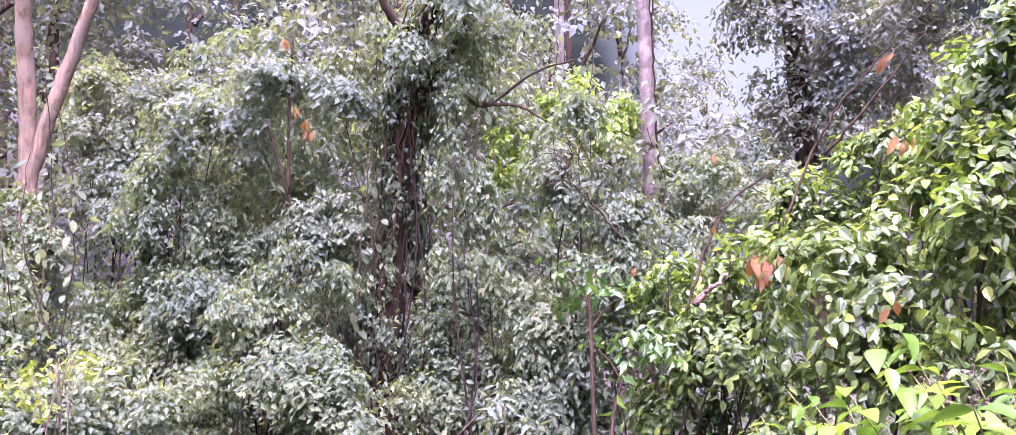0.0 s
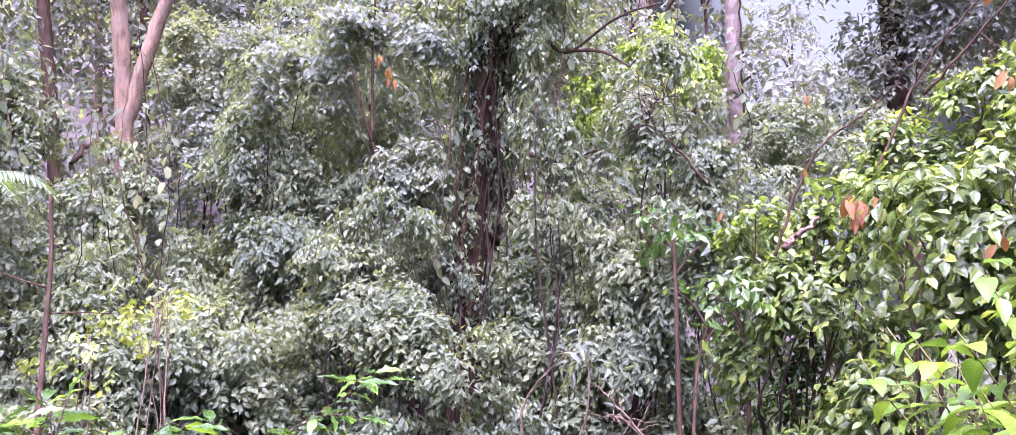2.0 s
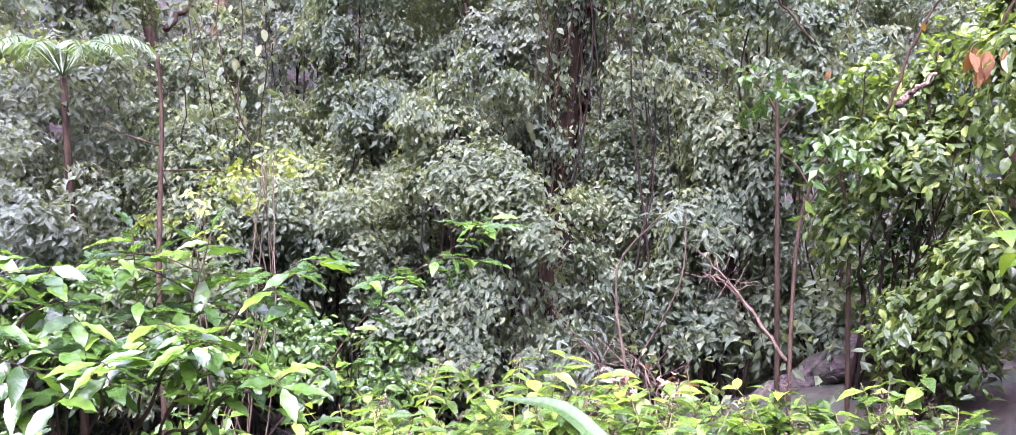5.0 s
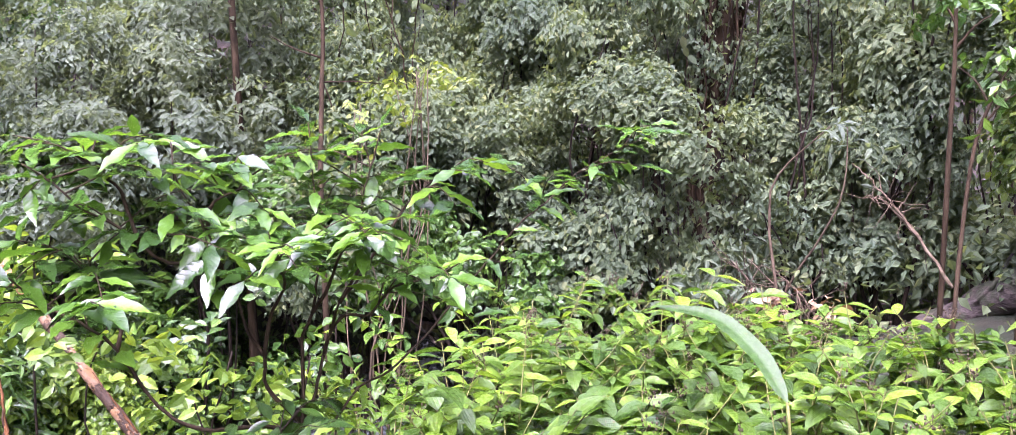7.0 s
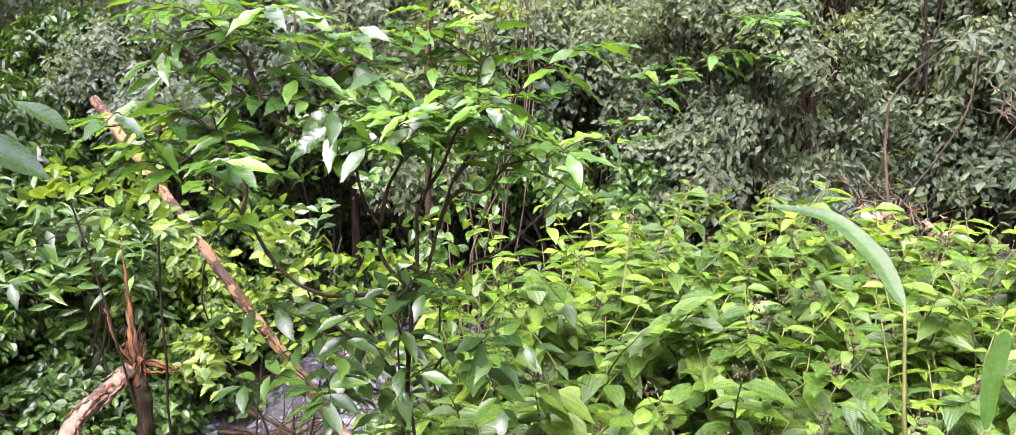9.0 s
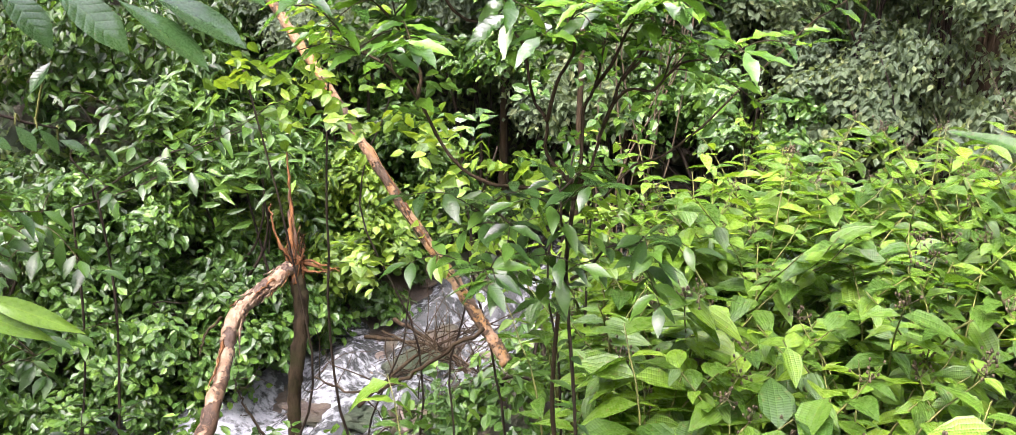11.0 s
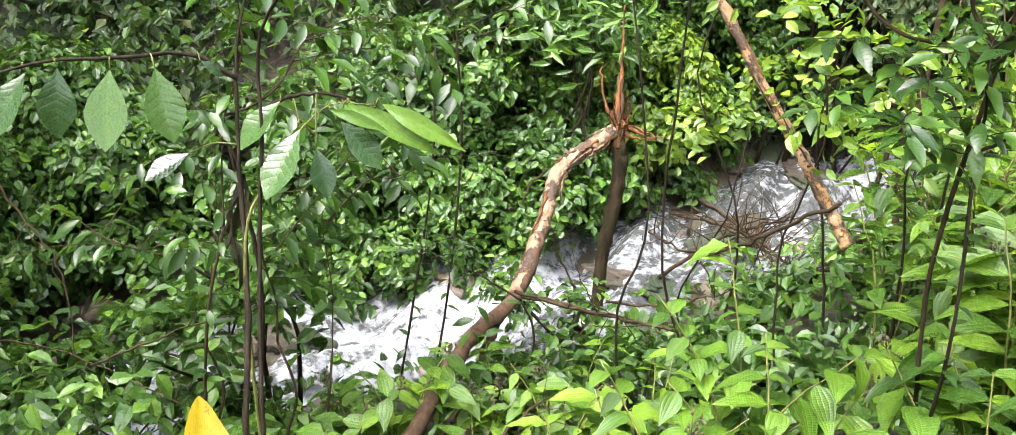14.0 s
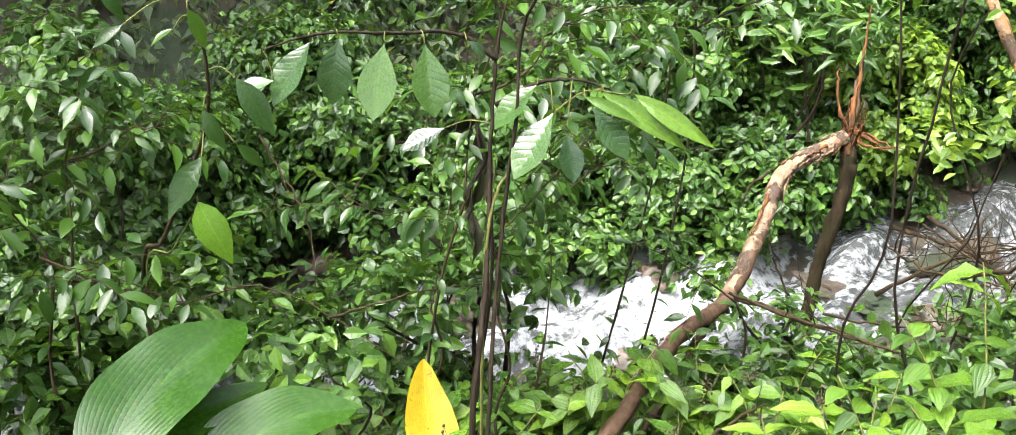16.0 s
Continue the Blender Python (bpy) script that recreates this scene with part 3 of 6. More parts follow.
def line_leaves(rng, line, start, step, length, pair=False, droop=0.3, up=0.3, spread=1.0, vary=0.25, end=True, along=0.55, jitter=0.2):
    """Leaf places along a twig: to alternate sides, or in crossed pairs."""
    seg = np.linalg.norm(np.diff(line, axis=0), axis=1)
    cum = np.concatenate([[0], np.cumsum(seg)])
    out, s, k = [], start, 0
    tan = unit(np.gradient(line, axis=0))
    while s < cum[-1]:
        p = np.array([np.interp(s, cum, line[:, c]) for c in range(3)])
        d = unit(np.array([np.interp(s, cum, tan[:, c]) for c in range(3)]))
        side = unit(np.cross(d, UP + rng.normal(0, 0.15, 3)))
        if abs(d[2]) > 0.85:
            side = unit(np.array([math.cos(k * 1.5708 + s), math.sin(k * 1.5708 + s), 0]))
        for sg in ((1, -1) if pair else ((1,) if k % 2 else (-1,))):
            w = d * (along + rng.uniform(-0.2, 0.3)) + side * sg * spread + np.array([0, 0, -droop]) + rng.normal(0, jitter, 3)
            out.append((p, w, UP + 0.25 * side * sg * -1 + rng.normal(0, jitter + 0.05, 3) + d * up * 0.2, length * rng.uniform(1 - vary, 1 + vary)))
        s += step * rng.uniform(0.8, 1.25)
        k += 1
    if end:
        out.append((line[-1], tan[-1] * np.array([1, 1, 0.4]) + rng.normal(0, 0.2, 3) + np.array([0, 0, -droop * 0.6]) + rng.normal(0, 0.15, 3), UP + rng.normal(0, 0.2, 3), length))
    return out


def leafy_plant(name, label, category, branches, bark, leaves, length, step, seed=1, droop=0.3, pair=False, group="", r=0.012, foot=None, spread=1.0, start=0.12, twigs=0, twig_len=0.3, bare=0.0, stem_step=0.0):
    """A plant whose branches follow given lines, each leaf a part of its own."""
    rng = np.random.default_rng(seed)
    p0 = np.array(branches[0][0]) - np.array([0.1, 0.15, 0]) if foot is None else foot
    t = thing(name, Vector((p0[0], p0[1], float(ground(p0[0], p0[1])) - 0.02)), label, category, group)
    if foot is not None:
        g = Geo()
        q = np.array(branches[0][0])
        base = np.array((foot[0], foot[1], float(ground(foot[0], foot[1])) - 0.08))
        stalk = tube(g, [base, base * 0.65 + q * 0.35 + rng.normal(0, 0.06, 3), base * 0.3 + q * 0.7 + rng.normal(0, 0.05, 3), q], r * 1.3, r, 7, 6, r * 0.12, rng, 0.07)
        part("stem", g, bark, t)
    else:
        q = np.array(branches[0][0])
        f = np.array([q[0] - 0.1, q[1] - 0.15, float(ground(q[0] - 0.1, q[1] - 0.15)) - 0.05])
        g = Geo()
        stalk = tube(g, [f, (f + q) / 2 + np.array([-0.05, 0.04, 0]), q], r * 1.5, r, 7, 6, r * 0.1, rng, 0.05)
        part("stem", g, bark, t)
    spots = line_leaves(rng, stalk, 0.2, stem_step, length * 0.85, pair, droop + 0.2, spread=spread, end=False) if stem_step else []
    for b in branches:
        g = Geo()
        b = [np.array(q, float) for q in b]
        for q in range(len(b) - 1, 0, -1):
            b.insert(q, (b[q - 1] + b[q]) / 2 + rng.normal(0, 0.018, 3))
        span = sum(np.linalg.norm(b[q + 1] - b[q]) for q in range(len(b) - 1))
        line = tube(g, b, r if span < 1.1 else r * 0.6, r * 0.3, 6, 5, r * 0.15, rng, 0.07)
        part("branch", g, bark, t)
        spots += line_leaves(rng, line, max(start, bare * span), step, length, pair, droop, spread=spread, along=0.3)
        for k in range(twigs):
            q = line[int(len(line) * rng.uniform(max(0.3, bare), 0.95))]
            e = q + unit(rng.normal(0, 1, 3) * np.array([1, 1, 0.4]) + np.array([0, 0, 0.25])) * twig_len * rng.uniform(0.6, 1.2)
            e[2] = min(e[2], line[:, 2].max() + 0.03)
            g = Geo()
            tl = tube(g, [q, (q + e) / 2 + np.array([0, 0, 0.03]), e], r * 0.4, r * 0.2, 5, 4)
            part("twig", g, bark, t)
            spots += line_leaves(rng, tl, 0.05, step, length, pair, droop, spread=spread, along=0.3)
    leaf_parts(t, rng, leaves, spots)
    return t


# ---- far trees on the slopes, and light-blocking trees out of view ----


def far_tree(seed, height, crown, size=0.155, per_m2=48, label="tall forest tree on the slope, haze put into its crown colour"):
    rng = np.random.default_rng(seed)
    t = thing("forest_tree", Vector((0, 0, 0)), label, "tree", "trees on the far slopes")
    top = np.array([rng.normal(0, 0.3), rng.normal(0, 0.3), height])
    g = Geo()
    tube(g, [(0, 0, -0.4), top * 0.5 + rng.normal(0, 0.12, 3), top], height * 0.008 + 0.03, 0.03, 9, 8, 0.01, rng, 0.05)
    part("trunk", g, B_BROWN, t)
    blobs = []
    for k in range(8):
        h = height * rng.uniform(0.3, 1.0)
        a = rng.uniform(0, 6.28)
        q = np.array([math.cos(a), math.sin(a), 0]) * crown * rng.uniform(0.25, 0.8)
        c = top * (h / height) + q
        c[2] = h
        g = Geo()
        tube(g, [top * (h / height) * 0.85, (c + top * (h / height) * 0.85) / 2 + np.array([0, 0, 0.1]), c], 0.05, 0.015, 6, 5, 0.02, rng)
        part("limb", g, B_BROWN, t)
        blobs.append((*c, crown * rng.uniform(0.4, 0.65), crown * rng.uniform(0.4, 0.65), crown * rng.uniform(0.35, 0.6)))
    g = Geo()
    foliage(g, rng, blobs, size, per_m2, LEAF_FLAT, 9, 0.5, 12)
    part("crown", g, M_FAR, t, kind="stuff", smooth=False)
    return t


def plant_far_trees():
    kinds = [far_tree(11, 8.5, 2.0), far_tree(12, 10.5, 2.3), far_tree(13, 7.0, 1.8), far_tree(14, 12.5, 2.5)]
    rng = np.random.default_rng(77)
    spots = []
    for dist, az0, az1, step in ((13.5, 8, 78, 12), (17.5, 10, 80, 12), (24.0, 7, 66, 12)):
        a = az0
        while a < az1:
            spots.append((dist * rng.uniform(0.94, 1.08), a + rng.uniform(-2, 2)))
            a += step * rng.uniform(0.8, 1.2)
    spots += [(25, -14), (29, -9), (33, -17), (36, 1), (38, 5), (22, -18), (21, 9), (27, 12), (30, 6), (20, 16)]
    first = {}
    for i, (dist, az) in enumerate(spots):
        x, y = -math.sin(radians(az)) * dist, math.cos(radians(az)) * dist
        k = i % 4
        m = pose(x, y, float(ground(x, y)), 0, 0, rng.uniform(0, 360))
        if k not in first:
            first[k] = kinds[k]
            kinds[k].matrix_basis = m
        else:
            copy_thing(kinds[k], m)
    # Added trees out of view behind the camera; they cut off low-angle skylight.
    behind = far_tree(15, 11.0, 3.4, 0.46, 9, "unseen leafy tree added behind the camera to block low skylight")
    for i, az in enumerate(range(112, 340, 19)):
        dist = rng.uniform(8.5, 11.5)
        x, y = -math.sin(radians(az)) * dist, math.cos(radians(az)) * dist
        m = pose(x, y, float(ground(x, y)) - 0.5, 0, 0, rng.uniform(0, 360))
        if i == 0:
            behind.matrix_basis = m
        else:
            copy_thing(behind, m)


plant_far_trees()

# ---- the wall of forest across the clearing ----
tree("forked_tree", "pale tan forked tree trunk rising from a vine-covered base", [(-7.40, 8.73, 3.67), (-7.37, 8.70, 4.40), (-7.32, 8.64, 5.01)], 0.145, 0.085, B_PALE,
     [([(-7.38, 8.70, 4.25), (-7.33, 8.64, 4.97), (-7.24, 8.51, 5.82), (-7.14, 8.32, 6.63), (-6.89, 7.99, 7.76)], 0.105, 0.08), ([(-7.38, 8.71, 4.25), (-7.30, 8.66, 5.01), (-7.04, 8.65, 5.68), (-6.66, 8.62, 6.52), (-6.09, 8.46, 7.55)], 0.10, 0.065)], seed=3)
tree("slender_tree", "straight slender tree with mottled pale pinkish bark", [(-0.93, 12.95, 4.45), (-0.92, 12.86, 5.30), (-0.89, 12.64, 6.43), (-0.87, 12.36, 7.43), (-0.83, 11.82, 8.82)], 0.11, 0.085, B_GREY, seed=4, vines=2)
tree("slender_tree", "thin pale trunk standing far back in the mist", [(-3.10, 18.44, 6.90), (-3.00, 18.14, 8.30), (-2.88, 17.71, 9.74), (-2.76, 17.18, 11.10)], 0.10, 0.085, B_GREY, seed=5, vines=2)
tree("vine_draped_tree", "dark crooked tree trunk draped with hanging vines and leaves", [(-3.49, 9.20, 2.11), (-3.40, 9.21, 3.58), (-3.20, 9.08, 4.71), (-3.00, 8.86, 5.67), (-2.83, 8.75, 6.23), (-2.42, 8.57, 6.78)], 0.17, 0.09, B_BROWN,
     [([(-2.98, 8.87, 5.64), (-2.50, 8.83, 5.55), (-2.21, 8.84, 5.37), (-1.72, 8.78, 5.64), (-1.27, 8.73, 5.73)], 0.024, 0.009),
      ([(-2.22, 8.84, 5.39), (-1.87, 8.82, 5.34), (-1.59, 8.81, 5.16)], 0.022, 0.008),
      ([(-2.91, 8.77, 6.10), (-3.12, 8.61, 6.35), (-3.20, 8.31, 6.78)], 0.06, 0.03),
      ([(-3.10, 9.03, 5.24), (-2.59, 8.82, 5.89), (-2.34, 8.68, 6.22)], 0.05, 0.02),
      ([(-3.21, 9.10, 4.58), (-2.64, 9.09, 4.40), (-2.37, 9.07, 4.33), (-1.99, 9.05, 4.42)], 0.03, 0.01)],
     [(-3.65, 9.63, 2.82, 0.61, 0.37, 0.93), (-3.53, 9.57, 4.08, 0.53, 0.27, 0.92), (-3.30, 9.42, 5.11, 0.56, 0.28, 0.77), (-2.84, 8.74, 5.89, 0.73, 0.58, 0.46), (-2.33, 8.67, 6.28, 0.72, 0.65, 0.39), (-3.47, 8.76, 5.82, 0.47, 0.33, 0.61)],
     M_WALL, 0.08, 560, 21, 0.8, vines=14)
tree("leaning_tree", "thin dark leaning tree under a dome of creeper leaves", [(-3.85, 8.69, 2.89), (-3.93, 8.67, 3.53), (-4.03, 8.60, 4.02), (-4.17, 8.48, 4.57), (-4.29, 8.28, 5.29)], 0.03, 0.014, B_BROWN,
     [([(-4.17, 8.48, 4.57), (-4.12, 8.44, 5.47), (-4.05, 8.39, 6.18)], 0.02, 0.01), ([(-3.90, 8.68, 3.40), (-3.86, 8.69, 3.92), (-3.72, 8.72, 4.24)], 0.025, 0.01)],
     [(-4.01, 8.81, 4.26, 0.57, 0.46, 0.30), (-4.47, 8.47, 5.57, 0.68, 0.61, 0.38), (-3.92, 8.81, 5.74, 0.55, 0.50, 0.41), (-4.98, 8.47, 5.35, 0.56, 0.50, 0.38)], M_PALE, 0.078, 560, 22, 0.6)
bush("vine_drape", "hanging curtain of leafy vines on the dark trunk", [(-3.32, 8.97, 3.12, 0.40, 0.16, 0.80), (-3.16, 8.88, 4.35, 0.33, 0.13, 0.86), (-2.89, 8.67, 5.48, 0.39, 0.16, 0.59)], M_WALL, 0.068, 396, LEAF_FLAT, seed=35, droop=0.9, category="vine")
bush("vine_column", "tall bushy column of vines with brown dead tangle", [(-1.26, 8.43, 4.75, 0.48, 0.43, 0.51), (-1.20, 8.43, 3.91, 0.56, 0.51, 0.59), (-1.61, 8.67, 3.09, 0.67, 0.61, 0.67), (-1.64, 8.41, 2.41, 0.60, 0.54, 0.54)], M_WALL, 0.072, 936, LEAF_FLAT, seed=24, droop=0.7)
bush("leafy_cascade", "dome of hanging creeper leaves over a leaning stem", [(-3.84, 8.06, 3.74, 0.56, 0.39, 0.37), (-4.09, 7.72, 3.28, 0.48, 0.34, 0.36)], M_WALL, 0.07, 800, LEAF_FLAT, seed=301, droop=0.8, category="creeper", group="hanging creeper masses")
bush("leafy_cascade", "rounded layered crown of a small understorey tree", [(-7.09, 9.79, 5.84, 0.81, 0.57, 0.77), (-6.95, 9.6, 4.77, 0.7, 0.49, 0.62)], M_PALE, 0.075, 700, LEAF_FLAT, seed=302, droop=0.45, category="small tree", group="hanging creeper masses")
bush("leafy_cascade", "grey-green creeper mass falling from an understorey crown", [(-5.37, 8.95, 5.39, 0.81, 0.57, 0.55), (-5.55, 8.53, 4.44, 0.53, 0.37, 0.67)], M_WALL, 0.075, 700, LEAF_FLAT, seed=303, droop=0.7, category="creeper", group="hanging creeper masses")
bush("leafy_cascade", "curtain of pale leaves hanging beside the dark trunk", [(-2.37, 8.31, 4.67, 0.3, 0.21, 0.67), (-2.27, 8.32, 3.88, 0.36, 0.25, 0.48)], M_WALL, 0.07, 620, LEAF_FLAT, seed=304, droop=0.9, category="creeper", group="hanging creeper masses")
bush("leafy_cascade", "shaded creeper mass between the leaning stem and the dark trunk", [(-4.02, 8.96, 4.04, 0.48, 0.33, 0.55), (-3.64, 8.72, 3.36, 0.39, 0.28, 0.39)], M_WALL, 0.072, 640, LEAF_FLAT, seed=305, droop=0.8, category="creeper", group="hanging creeper masses")
bush("leafy_cascade", "low hanging leaves filling the hollow under the crowns", [(-5.07, 9.1, 4.17, 0.65, 0.46, 0.43), (-5.41, 8.47, 3.6, 0.63, 0.44, 0.42)], M_WALL, 0.072, 640, LEAF_FLAT, seed=306, droop=0.7, category="creeper", group="hanging creeper masses")
bush("leafy_cascade", "shaded leaves hanging over the brown vine tangle", [(-3.67, 7.4, 1.79, 0.52, 0.36, 0.4), (-3.24, 7.39, 1.41, 0.4, 0.28, 0.29)], M_WALL, 0.075, 520, LEAF_FLAT, seed=307, droop=0.8, category="creeper", group="hanging creeper masses")
bush("leafy_cascade", "low shaded growth at the foot of the vine tree", [(-2.66, 7.79, 1.78, 0.46, 0.32, 0.46), (-2.21, 7.87, 1.56, 0.4, 0.28, 0.35)], M_WALL, 0.075, 560, LEAF_FLAT, seed=308, droop=0.6, category="creeper", group="hanging creeper masses")
bush("leafy_cascade", "dim creeper growth closing the gap beside the forked trunk", [(-8.17, 8.17, 4.86, 0.48, 0.34, 0.48), (-8.5, 7.85, 4.67, 0.65, 0.45, 0.65), (-8.75, 8.06, 5.35, 0.63, 0.44, 0.5)], M_WALL, 0.085, 460, LEAF_FLAT, seed=309, droop=0.6, category="creeper", group="hanging creeper masses")
bush("valley_bush", "bright green shrub crown rising behind the vines", [(-1.62, 12.16, 5.94, 0.65, 0.59, 0.52), (-2.27, 12.19, 5.21, 0.78, 0.71, 0.70)], M_LIME, 0.10, 400, seed=25)
bush("mound_bush", "dense rounded mound of small wet leaves", [(-3.87, 7.78, 2.78, 0.79, 0.63, 0.55), (-3.28, 7.69, 2.45, 0.64, 0.51, 0.47)], M_WALL, 0.068, 1020, LEAF_FLAT, seed=26)
bush("mound_bush", "dense mound of grey-green leaves below the vine tree", [(-2.52, 8.94, 2.66, 0.65, 0.52, 0.71), (-2.50, 9.50, 3.62, 0.61, 0.49, 0.61)], M_WALL, 0.070, 936, LEAF_FLAT, seed=27)
bush("creeper_mound", "creeper-covered mound round the forked trunk", [(-7.05, 8.36, 3.93, 0.42, 0.38, 0.46), (-6.61, 8.09, 3.30, 0.80, 0.72, 0.65), (-7.08, 8.31, 4.34, 0.34, 0.24, 0.46), (-6.39, 7.20, 2.66, 1.00, 0.80, 0.80), (-7.33, 7.72, 3.65, 0.66, 0.53, 0.81)], M_WALL, 0.072, 936, LEAF_FLAT, seed=28, droop=0.65)
bush("understorey_bush", "shaded understorey shrub with grey-green leaves", [(-7.34, 10.43, 5.97, 1.00, 0.80, 0.72), (-7.32, 10.02, 5.00, 0.78, 0.63, 0.61)], M_PALE, 0.086, 624, LEAF_FLAT, seed=29)
bush("understorey_bush", "dim understorey shrub in front of dark gaps", [(-6.07, 10.30, 4.64, 1.00, 0.80, 0.75), (-5.16, 9.73, 3.72, 0.69, 0.55, 0.61)], M_WALL, 0.081, 624, LEAF_FLAT, seed=30)
bush("understorey_bush", "dense wet shrub low on the slope", [(-5.61, 8.89, 3.18, 0.80, 0.64, 0.80), (-5.62, 8.01, 2.66, 0.82, 0.66, 0.61)], M_WALL, 0.074, 840, LEAF_FLAT, seed=31)
bush("understorey_bush", "shrub under the slender pale trunk", [(-0.71, 10.00, 3.70, 0.63, 0.50, 0.63), (-0.26, 11.98, 4.47, 0.84, 0.67, 0.67), (-0.82, 8.58, 2.96, 0.42, 0.34, 0.72)], M_WALL, 0.077, 744, LEAF_FLAT, seed=32)
bush("understorey_bush", "dense shrub filling the hollow behind the vine tree", [(-5.42, 10.97, 1.66, 1.11, 0.89, 0.51), (-5.54, 11.21, 1.63, 0.78, 0.63, 0.44)], M_WALL, 0.085, 480, LEAF_FLAT, seed=36)
bush("understorey_bush", "hazy shrub beside the valley opening", [(0.11, 14.89, 5.42, 0.94, 0.75, 0.73), (0.58, 12.97, 4.51, 0.82, 0.65, 0.72)], M_PALE, 0.090, 480, LEAF_FLAT, seed=33)
# Crown uses the greyed leaf colour that carries the haze.
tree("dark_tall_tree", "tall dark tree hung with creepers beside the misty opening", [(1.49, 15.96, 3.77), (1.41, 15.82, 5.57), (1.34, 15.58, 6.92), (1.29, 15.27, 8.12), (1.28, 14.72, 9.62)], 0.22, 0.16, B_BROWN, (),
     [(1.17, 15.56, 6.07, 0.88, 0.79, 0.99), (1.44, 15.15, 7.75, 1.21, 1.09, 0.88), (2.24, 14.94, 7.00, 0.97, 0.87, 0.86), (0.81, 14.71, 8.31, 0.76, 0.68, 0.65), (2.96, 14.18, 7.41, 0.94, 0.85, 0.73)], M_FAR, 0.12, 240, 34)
for seed, blobs, mt, label in (
        (41, [(-7.62, 6.38, 3.62, 0.96, 0.76, 0.75), (-7.21, 5.61, 2.64, 0.82, 0.65, 0.75)], M_PALE, "spreading shrub with small grey-green leaves"),
        (42, [(-5.49, 8.82, 2.91, 0.86, 0.69, 0.72), (-5.28, 7.68, 1.99, 0.97, 0.78, 0.78)], M_WALL, "broad wet shrub sloping towards the stream"),
        (43, [(-6.12, 6.98, 2.36, 0.83, 0.67, 0.83), (-5.95, 6.06, 1.67, 0.77, 0.62, 0.65)], M_WALL, "wet leafy shrub on the far bank"),
        (44, [(-4.12, 7.90, 1.44, 0.75, 0.60, 0.75)], M_WALL, "shaded shrub at the foot of the vine tree"),
        (45, [(-2.73, 8.89, 2.25, 0.71, 0.57, 0.78), (-2.49, 9.52, 3.19, 0.68, 0.55, 0.75)], M_WALL, "dense green shrub between the trunks"),
        (46, [(-1.72, 8.54, 1.77, 0.61, 0.49, 0.61), (-1.49, 8.48, 2.84, 0.48, 0.38, 0.84)], M_WALL, "leafy thicket behind the thin stems"),
        (47, [(-8.01, 5.26, 3.10, 1.24, 1.00, 0.72), (-7.70, 4.55, 2.25, 0.92, 0.74, 0.74)], M_PALE, "pale lacy shrub with very small leaves"),
        (48, [(-6.81, 6.35, 2.27, 0.96, 0.77, 0.83), (-5.86, 7.46, 2.33, 0.79, 0.63, 0.79)], M_WALL, "wet shrub mass across the stream")):
    bush("slope_bush", label, blobs, mt, 0.078 if seed != 47 else 0.062, 780 if seed != 47 else 1150, LEAF_FLAT, seed=seed, group="shrubs on the far slope")


def lianas():
    """Thin vines that hang through the forest wall."""
    rng = np.random.default_rng(65)
    for k in range(20):
        az, dist = radians(rng.uniform(2, 46)), rng.uniform(8.4, 10.2)
        x, y = -math.sin(az) * dist, math.cos(az) * dist
        z0, z1 = float(ground(x, y)) + rng.uniform(0, 1.2), rng.uniform(4.5, 7.5)
        pts = [np.array([x + rng.normal(0, 0.12) * 2 * s, y + rng.normal(0, 0.1), z0 + (z1 - z0) * s]) for s in np.linspace(0, 1, 6)]
        t = thing("liana", Vector(pts[0]), "thin brown vine hanging through the forest wall", "vine", "hanging vines")
        g = Geo()
        line = tube(g, pts, rng.uniform(0.005, 0.012), 0.005, 5, 6, 0.012, rng)
        part("stem", g, B_BROWN, t)
        g = Geo()
        n = int(rng.integers(20, 60))
        c = line[rng.integers(0, len(line), n)] + rng.normal(0, 0.05, (n, 3))
        scatter_leaves(g, c, np.array([0, 0, -0.9]) + rng.normal(0, 0.5, (n, 3)), np.array([0, -0.7, 0.6]) + rng.normal(0, 0.4, (n, 3)), 0.11 * rng.uniform(0.7, 1.2, n), LEAF_LOW)
        part("foliage", g, M_WALL, t, kind="stuff")


lianas()


def curtains():
    """Creepers that close the gaps between the shrubs and trees."""
    rng = np.random.default_rng(68)
    for k in range(16):
        az0 = -4 + k * 7.2
        blobs = []
        for j in range(9):
            az = radians(az0 + rng.uniform(-1, 8))
            low = az0 < 8 or 30 < az0 < 44
            dist = rng.uniform(11.9, 13.2) if low else rng.uniform(10.6, 12.2)
            x, y = -math.sin(az) * dist, math.cos(az) * dist
            z0 = float(ground(x, y))
            blobs.append((x, y, z0 + 0.4 + (j / 8) * max(0.8, (3.5 if low else 6.0) - z0) + rng.uniform(-0.3, 0.3), rng.uniform(0.6, 1.0), rng.uniform(0.5, 0.8), rng.uniform(0.55, 0.9)))
        bush("creeper_curtain", "curtain of creepers filling the forest behind", blobs, M_WALL if k < 9 else M_BANK, 0.11, 112, LEAF_FLAT, 0.6, stems=4, seed=190 + k, category="creeper", group="creeper curtains", lumps=10)


curtains()


